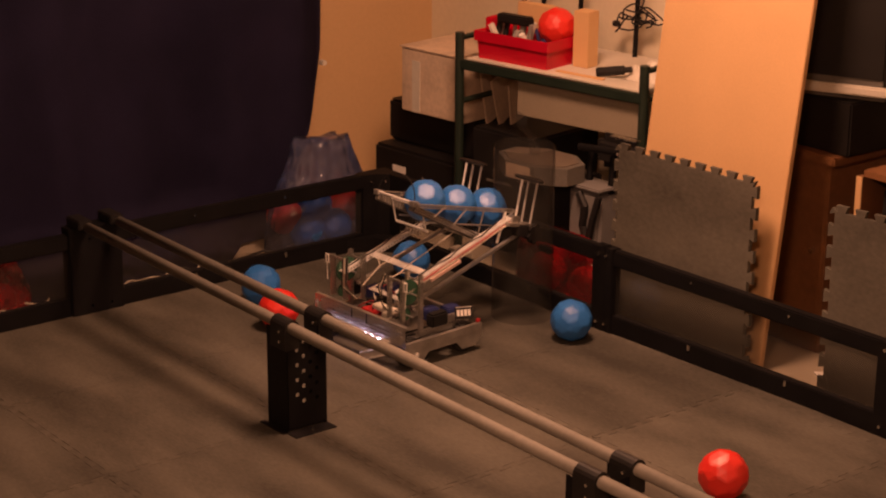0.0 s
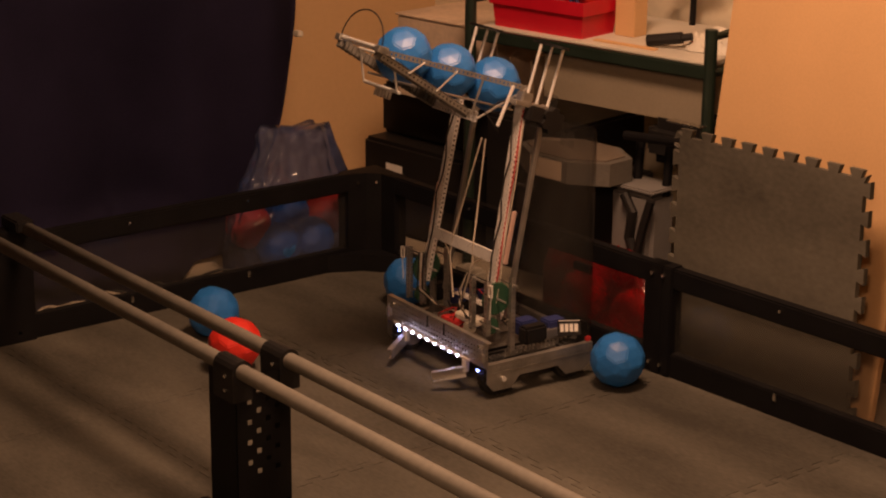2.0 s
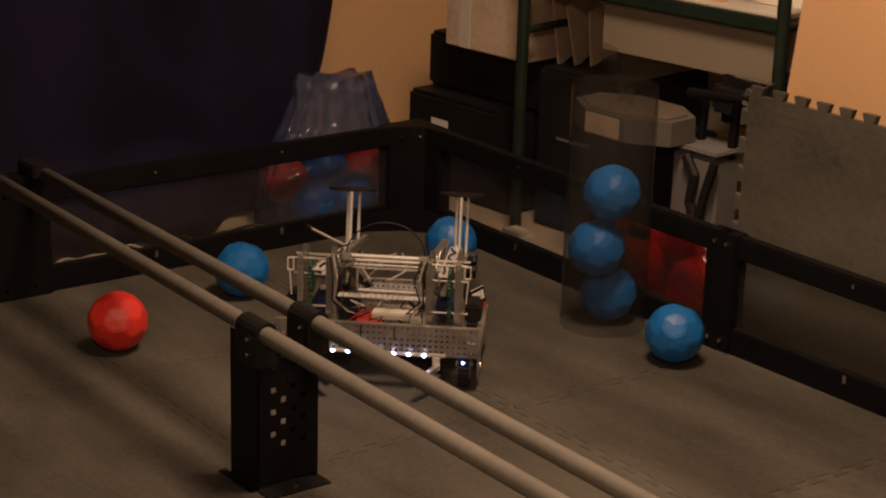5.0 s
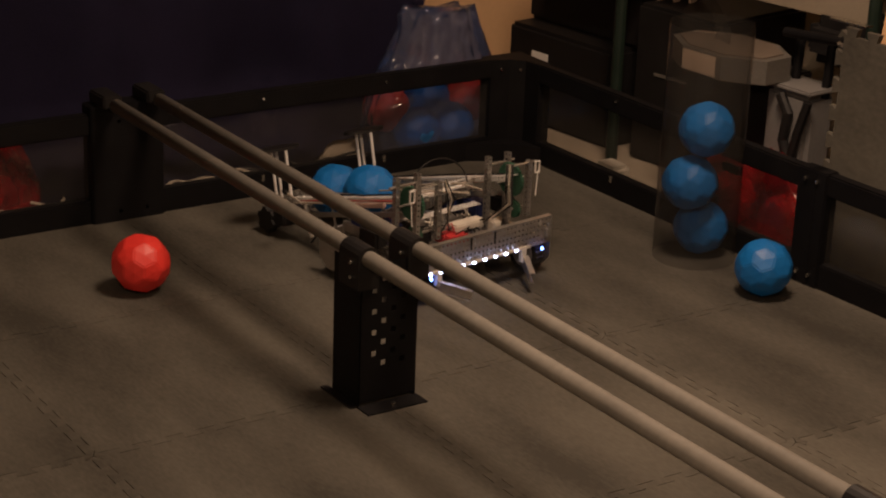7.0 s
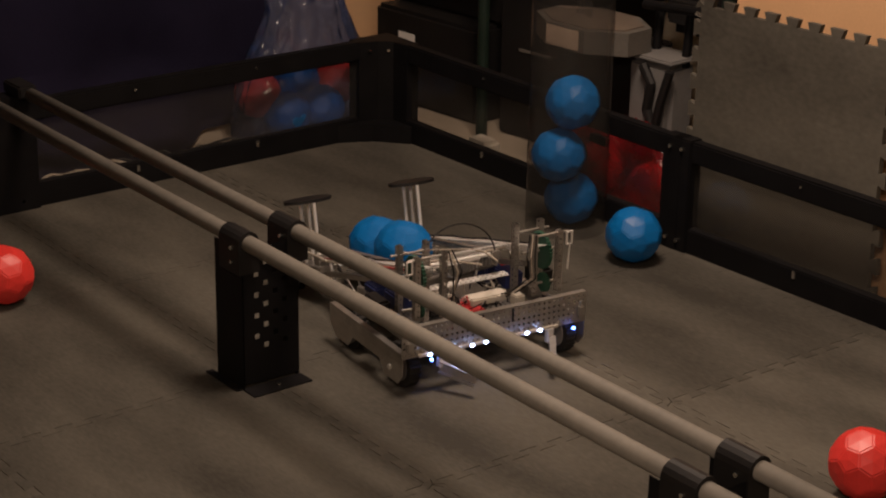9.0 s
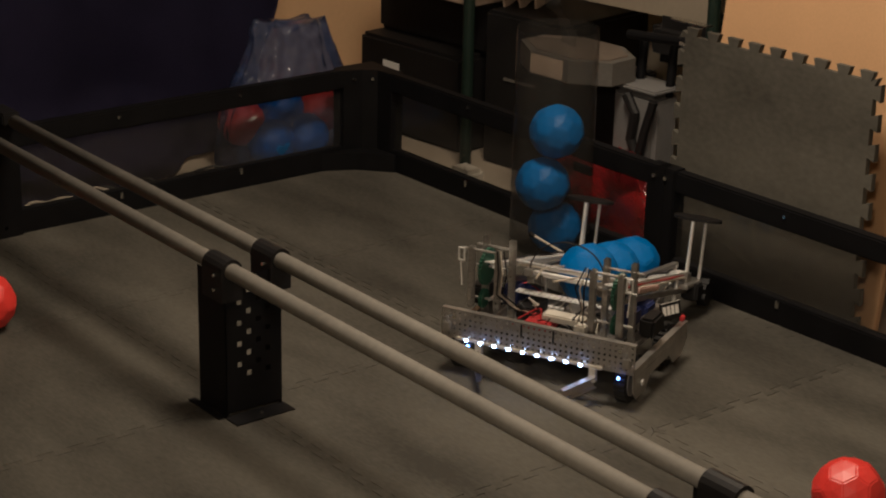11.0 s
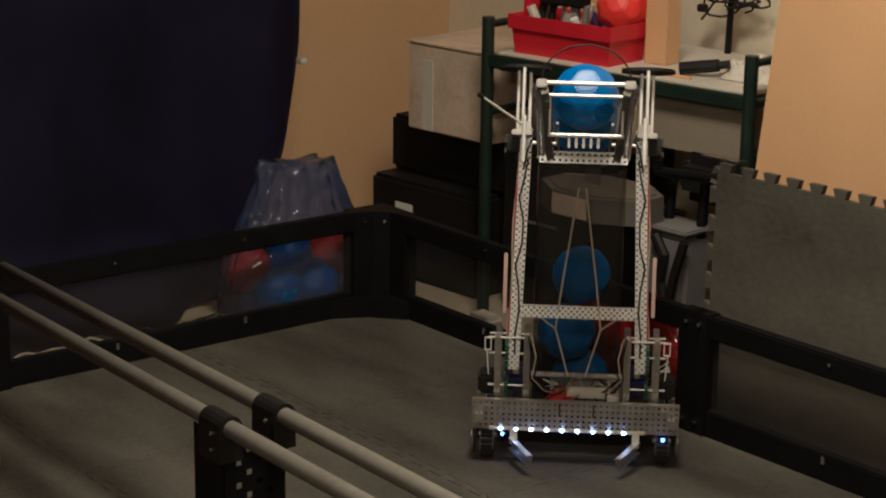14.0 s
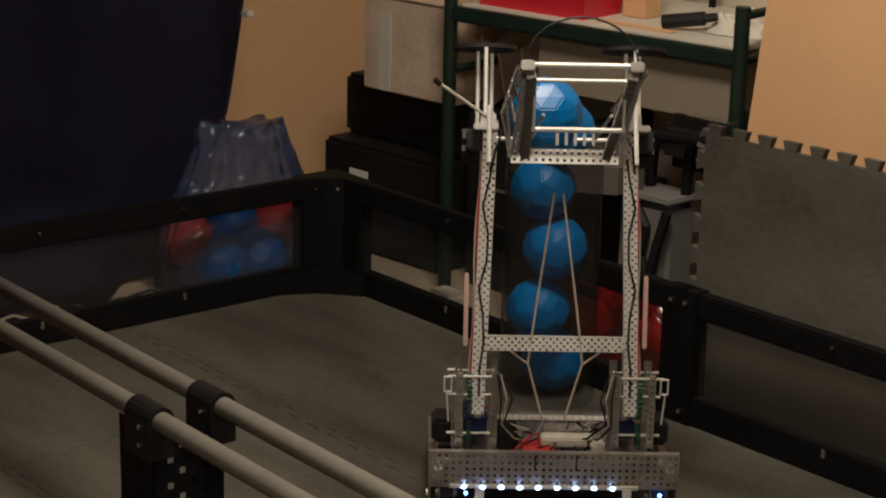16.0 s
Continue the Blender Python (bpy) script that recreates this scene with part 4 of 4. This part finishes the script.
    sx, sy, sz = 0.16, 0.18, -0.05
    part("bin_body", single(box, 0.26, 0.36, -0.945, -0.80, 0.13, 0.37, 0.015), BINP, w)
    part("bin_rim", single(box, 0.252, 0.368, -0.952, -0.793, 0.371, 0.383, 0.004), BINP, w)
    part("bin_foot", single(box, 0.27, 0.35, -0.92, -0.81, -0.016, 0.129, 0.01), BLACKP, w)
    bm = bmesh.new()
    path_tube(bm, [(x + sx, y + sy, z + sz) for x, y, z in ((0.09, -1.04, 0.41), (0.085, -1.075, 0.37), (0.085, -1.065, 0.30), (0.085, -1.095, 0.24), (0.09, -1.08, 0.2))], 0.013, 8)
    path_tube(bm, [(x + sx, y + sy, z + sz) for x, y, z in ((0.09, -1.13, 0.41), (0.085, -1.11, 0.33), (0.085, -1.095, 0.26))], 0.012, 8)
    part("strap", bm, BLACKP, w)


RIGHT = pose(0.01, 0.10, 0)


def loose_sheets():
    """Cardboard flats beside the carton, and a clear scrap standing on the tub."""
    for k, (y, turn, tall) in enumerate(((-0.085, 14, 0.215), (-0.12, 20, 0.19), (-0.15, 9, 0.16))):
        bm = single(box, -0.003, 0.003, -0.03, 0.13, 0.0, tall, 0.001)
        one_mesh("cardboard_flat", bm, CARD, "worn cardboard flat leaning beside the carton", "cardboard", pose(0.40 + 0.03 * k, y, 0.4305, turn, 0, -70), group="cardboard flats under the shelf")
    bm = bmesh.new()
    n = 12
    edge = [[bm.verts.new((0.02 * math.sin(k * 0.5), 0.05 * (q - 0.5) + 0.05 * k / n, 0.14 * k / n + 0.008 * math.sin(k + 2 * q))) for k in range(n + 1)] for q in (0, 0.33, 0.66, 1)]
    for a, b in zip(edge, edge[1:]):
        for k in range(n):
            bm.faces.new((a[k], b[k], b[k + 1], a[k + 1]))
    one_mesh("clear_scrap", bm, TUBE, "clear curled plastic scrap standing on the tub", "plastic scrap", pose(0.165, -0.60, 0.4495, 0, 0, 10), smooth=True).visible_shadow = False


def right_side():
    c = thing("wood_cabinet", "brown veneered cabinet in the dark corner", "cabinet", RIGHT)
    part("carcass", single(box, 0.45, 0.86, -1.74, -1.46, -0.016, 0.60, 0.004), WOODB, c)
    part("cabinet_top", single(box, 0.43, 0.87, -1.77, -1.45, 0.601, 0.63, 0.005), WOODB, c)
    part("cabinet_door", single(box, 0.4455, 0.4485, -1.725, -1.475, 0.04, 0.57, 0.001), WOODB, c)
    part("door_knob", single(rod, (0.4455, -1.70, 0.32), (0.43, -1.70, 0.32), 0.008, 10), SCREW, c)
    one_mesh("video_recorder", single(box, 0.47, 0.70, -1.79, -1.5, 0.631, 0.80, 0.006), BLACKP, "black box under the television", "box", RIGHT)
    v = thing("old_television", "old grey tube television on the cabinet", "television", RIGHT @ pose(0.66, -1.645, 0.801, 0, 0, 24))
    part("case", single(box, -0.19, -0.11, -0.155, 0.155, 0.0, 0.40, 0.02), DIMG, v)
    part("case_back", single(prism, [(-0.1095, -0.145), (0.10, -0.09), (0.10, 0.09), (-0.1095, 0.145)], "z", 0.002, 0.37), DIMG, v)
    part("bezel", single(box, -0.215, -0.191, -0.165, 0.165, 0.02, 0.05, 0.006), WHITEP, v, "pale lower bezel")
    part("screen", single(box, -0.196, -0.1905, -0.135, 0.135, 0.07, 0.37, 0.002), BLACKP, v)
    s = thing("open_shelf_unit", "brown wooden shelf unit with dark shelves", "shelf unit", RIGHT)
    for y in (-2.44, -1.875):
        part("side", single(box, 0.43, 0.85, y - 0.011, y + 0.011, -0.016, 0.60, 0.002), WOODB, s)
        part("edge_strip", single(box, 0.426, 0.4295, y - 0.011, y + 0.011, -0.016, 0.60), MDF, s)
    for z in (0.03, 0.30, 0.601):
        part("board", single(box, 0.43, 0.85, -2.428, -1.887, z, z + 0.022, 0.002), WOODB, s)
    part("back", single(box, 0.851, 0.857, -2.45, -1.865, -0.016, 0.62), BLACKP, s)
    one_mesh("loudspeaker", single(box, 0.50, 0.80, -2.36, -1.94, 0.624, 1.15, 0.01), BLACKP, "black loudspeaker box on the shelf unit", "loudspeaker", RIGHT)
    p = thing("orange_case", "dull orange case on a shelf", "case", RIGHT)
    part("case_body", single(box, 0.47, 0.75, -2.2, -1.92, 0.323, 0.44, 0.01), MDF, p)
    part("case_lid", single(box, 0.465, 0.755, -2.205, -1.915, 0.441, 0.455, 0.004), WOODB, p)
    d = thing("electronic_unit", "black unit with small buttons on a shelf", "device", RIGHT)
    part("unit_case", single(box, 0.47, 0.75, -2.25, -1.93, 0.456, 0.57, 0.008), BLACKP, d)
    for k in range(3):
        part("button", single(rod, (0.47, -1.97 - 0.03 * k, 0.53), (0.464, -1.97 - 0.03 * k, 0.53), 0.007, 8), GREYP, d)
    one_mesh("paper_sheet", single(prism, [(0.27, -1.84), (0.38, -1.80), (0.33, -1.74)], "z", -0.0155, -0.012), WHITE, "white torn sheet of paper on the floor", "paper")


def floor_clutter():
    """Small litter lying between the wall and the curtain."""
    rnd = random.Random(12)
    for k, (x, y) in enumerate(((-0.40, 0.125), (-0.48, 0.13), (-0.60, 0.13), (-0.95, 0.13), (-1.40, 0.135), (-1.35, 0.14))):
        bm = bmesh.new()
        n = 5
        w, d = rnd.uniform(0.03, 0.07), 0.03
        vs = [[bm.verts.new((x + w * (i / n - 0.5) * 2, y + d * (q / n - 0.5) * 2, 0.012 + 0.03 * abs(noise.noise(Vector((i * 0.9, q * 0.9, k)))))) for q in range(n + 1)] for i in range(n + 1)]
        for i in range(n):
            for q in range(n):
                bm.faces.new((vs[i][q], vs[i + 1][q], vs[i + 1][q + 1], vs[i][q + 1]))
        bmesh.ops.solidify(bm, geom=bm.faces, thickness=-0.03)
        one_mesh("paper_scrap", bm, WHITEP if k % 2 else CARD, "crumpled pale scrap on the floor behind the wall", "scrap", group="scraps behind the wall")
    for k, (x0, x1) in enumerate(((-0.85, -0.4), (-1.7, -1.3), (-1.1, -0.7))):
        bm = bmesh.new()
        path_tube(bm, [(x0 + (x1 - x0) * i / 14, 0.12 + 0.02 * math.sin(i * 1.3 + k), 0.03 + 0.02 * abs(math.sin(i * 0.9 + k))) for i in range(15)], 0.004)
        one_mesh("loose_cable", bm, CORD if k else BLACKP, "loose cable lying behind the field wall", "cable", group="loose cables")
    bm = bmesh.new()
    path_tube(bm, [(0.11 + 0.02 * math.sin(i * 0.8), -0.05 - 0.02 * i, 0.0 + 0.012 * abs(math.sin(i * 0.6))) for i in range(10)], 0.008)
    one_mesh("loose_cable", bm, WHITEP, "thick pale cable on the floor by the shelf", "cable", group="loose cables")
    one_mesh("shoe_block", single(box, 0.11, 0.18, -0.27, -0.18, -0.016, 0.03, 0.012), WHITEP, "pale rounded block by the shelf foot", "block")


floor_clutter()
curtain()
bag("ball_bag", -0.165, 0.195, 0.225, 0.105, 0.405, BAG, 4, "clear plastic bag of red and blue balls behind the wall",
    [(BLUE_MESH, 0.035, -0.03, 0.085), (BLUE_MESH, -0.08, -0.03, 0.085), (RED_MESH, -0.14, 0.03, 0.14), (RED_MESH, 0.13, 0.03, 0.135), (BLUE_MESH, -0.01, 0.03, 0.16)])
bag("ball_bag", -1.52, 0.19, 0.17, 0.09, 0.26, REDBAG, 7, "red plastic bag of red balls behind the wall",
    [(RED_MESH, 0.02, 0.0, 0.09), (RED_MESH, -0.1, 0.0, 0.09), (RED_MESH, -0.03, 0.01, 0.18)], False)
bag("ball_bag", 0.150, -0.778, 0.062, 0.198, 0.225, REDBAG, 9, "red translucent plastic bag of balls behind the goal",
    [(RED_MESH, 0.01, 0.09, 0.085), (RED_MESH, 0.01, -0.11, 0.085)], False, True)
leaning_boards()
shelf()
toolbox()
boxes()
loose_sheets()
right_side()


# ---- what moves ----
# seconds, middle of the robot's front on the floor, heading, lift angle, tray tilt
DRIVE = [
    (0, -0.712, -0.800, -86.5, 16.5, -13.3),
    (0.5, -0.812, -0.828, -91.5, 39.5, -10.5),
    (1, -0.637, -0.818, -89.8, 64, -15),
    (1.5, -0.395, -0.785, -91.5, 79, -17.5),
    (2, -0.408, -0.780, -93.9, 79, -18),
    (2.5, -0.412, -0.782, -94.3, 79, -18.5),
    (3.2, -0.415, -0.783, -95, 79, -19),
    (4.2, -0.66, -0.88, -75, 30, -14),
    (5.3, -0.780, -0.870, -37, -15.2, -11.2),
    (5.5, -0.795, -0.770, -50, -15, -11),
    (6, -0.522, -0.539, -54.0, -15, -11),
    (6.5, -0.757, -0.670, -52.4, -15, -11),
    (7, -0.676, -0.790, 7.8, -16, -12.5),
    (7.5, -0.735, -0.514, 4.6, -16, -12.5),
    (8, -0.759, -0.755, 7.5, -16, -12.5),
    (8.5, -0.776, -1.162, 0.5, -16, -12.5),
    (8.7, -0.790, -1.352, -1, -16, -12.5),
    (9.7, -0.71, -1.46, -36, -15, -11),
    (10.8, -0.646, -1.441, -64.3, -15, -11),
    (11, -0.639, -1.436, -64.7, -15, -11),
    (11.3, -0.58, -1.54, -41, -12, -12.5),
    (11.5, -0.562, -1.582, -34.5, -4.0, -12),
    (12, -0.458, -1.418, -33.6, 25.5, -12),
    (12.5, -0.348, -1.215, -38.0, 50, -15.5),
    (13, -0.314, -1.112, -43, 79, -19.5),
    (14, -0.318, -1.104, -42.0, 79, -21),
    (14.5, -0.318, -1.106, -41.3, 79, -21),
    (15.5, -0.338, -1.135, -41.0, 79, -21.5),
    (16, -0.524, -1.347, -38.0, 79, -21.5),
]


def at_heading(x, y, th):
    return pose(x, y, 0, 0, 0, th)


def arm_pose(a):
    return T(0, PIVOT[0], PIVOT[1]) @ Matrix.Rotation(radians(a - 90), 4, "X")


def tip(a):
    return (0, PIVOT[0] + ARM * math.cos(radians(a)), PIVOT[1] + ARM * math.sin(radians(a)))


def tray_pose(a, tilt):
    return T(*tip(a)) @ Matrix.Rotation(radians(tilt), 4, "X")


def drive_at(t):
    for p, q in zip(DRIVE, DRIVE[1:]):
        if p[0] <= t <= q[0]:
            u = (t - p[0]) / (q[0] - p[0])
            return [m + (n - m) * u for m, n in zip(p[1:], q[1:])]


def carried(t, off):
    """The pose of a ball at a place of the tray."""
    x, y, th, a, tilt = drive_at(t)
    return at_heading(x, y, th) @ T(*[SIZE * c for c in tip(a)]) @ Matrix.Rotation(radians(tilt), 4, "X") @ T(*off)


def motions():
    walk(ROBOT, [(r[0], at_heading(r[1], r[2], r[3])) for r in DRIVE])
    walk(ARMS, [(r[0], arm_pose(r[4])) for r in DRIVE])
    walk(LINKS, [(r[0], T(0, 0.05, -0.045) @ arm_pose(r[4])) for r in DRIVE])
    walk(TRAY, [(r[0], tray_pose(r[4], r[5])) for r in DRIVE])
    # wheels roll with the ground they cover
    steps, angles = [k / 15 for k in range(241)], {id(w): 0.0 for w, x, y in WHEELS}
    rows = {id(w): [] for w, x, y in WHEELS}
    before = None
    for t in steps:
        now = at_heading(*drive_at(t)[:3])
        for w, x, y in WHEELS:
            if before is not None:
                spot = Vector((x, y, 0)) * SIZE
                moved = before.inverted() @ now @ spot - spot
                angles[id(w)] -= max(-1.4, min(1.4, moved.y / (0.05 * SIZE)))
            rows[id(w)].append((t, T(x, y, 0.05) @ Matrix.Rotation(angles[id(w)], 4, "X")))
        before = now
    for w, x, y in WHEELS:
        walk(w, rows[id(w)])
    low, mid, top = (-0.052, -0.822, BALL_R), (-0.112, -0.838, 0.195), (-0.088, -0.855, 0.328)
    high, last = (-0.10, -0.825, 0.45), (-0.07, -0.845, 0.565)
    lane = [(0, -0.005, 0.006), (0, -0.142, 0.01), (0, -0.279, 0.02)]
    mouth = (0, 0.07, 0.02)

    def ride(times, k):
        return [(t, carried(t, lane[k])) for t in times]

    def fall(t0, t1, end):
        return [(t0, carried(t0, mouth)), ((t0 + t1) / 2, pose(-0.085, -0.838, (end[2] + 0.75) / 2, 90, 0, 0)), (t1, pose(*end, 150, 20, 0)), (16.0, pose(*end, 150, 20, 0))]

    early = [0, 0.25, 0.5, 0.75, 1.0, 1.25, 1.5, 2.0]
    walk(BALLS["c"], ride(early + [2.2], 0) + fall(2.38, 2.68, low))
    walk(BALLS["b"], ride(early + [2.25], 1) + [(2.5, carried(2.5, (0, -0.03, 0.008)))] + fall(2.72, 3.0, mid))
    walk(BALLS["a"], ride(early + [2.25], 2) + [(2.5, carried(2.5, (0, -0.16, 0.01))), (2.75, carried(2.75, (0, -0.04, 0.01)))] + fall(2.9, 3.25, top))
    late = [10.8, 11.0, 11.15, 11.3, 11.5, 11.75, 12.0, 12.25, 12.5, 12.75, 13.0, 13.5, 14.0]
    mid_t = [7.5, 7.75, 8.0, 8.25, 8.5, 8.7, 9.2, 9.7]
    corner, wall, east = pose(-0.142, -0.316, BALL_R), pose(-0.70, -0.222, BALL_R), pose(-0.105, -1.108, BALL_R)
    walk(BALLS["e"], [(0, corner), (6.0, corner), (6.5, corner), (6.75, carried(6.75, lane[0])), (7.0, carried(7.0, lane[1]))] + ride(mid_t, 1) + ride([10.2] + late, 2) + ride([14.4, 14.7, 14.95], 1) + [(t, carried(t, (-0.03, -0.03, 0.006))) for t in (15.25, 15.5, 15.75, 16.0)])
    walk(BALLS["d"], [(0, wall), (6.7, wall), (7.0, carried(7.0, lane[0]))] + ride(mid_t, 0) + ride([10.2] + late, 1) + ride([14.4, 14.7, 14.85], 0) + fall(15.02, 15.2, last))
    walk(BALLS["f"], [(0, east), (9.3, east)] + ride([10.2] + late[:6], 0) + [(t, carried(t, (0.03, -0.02, 0.006))) for t in late[6:10]] + ride(late[10:], 0) + fall(14.12, 14.36, high))
    first, rest = pose(-0.785, -0.46, BALL_R), pose(-1.422, -0.491, BALL_R, 60, 100, 0)
    walk(BALLS["g"], [(0, first), (3.4, first), (4.6, pose(-1.05, -0.40, BALL_R, 40, 30, 0)), (5.5, pose(-1.180, -0.363, BALL_R, 60, 70, 0)), (6.0, pose(-1.264, -0.336, BALL_R, 60, 80, 0)), (7.0, pose(-1.345, -0.418, BALL_R, 60, 90, 0)), (7.5, rest), (16, rest)])


motions()
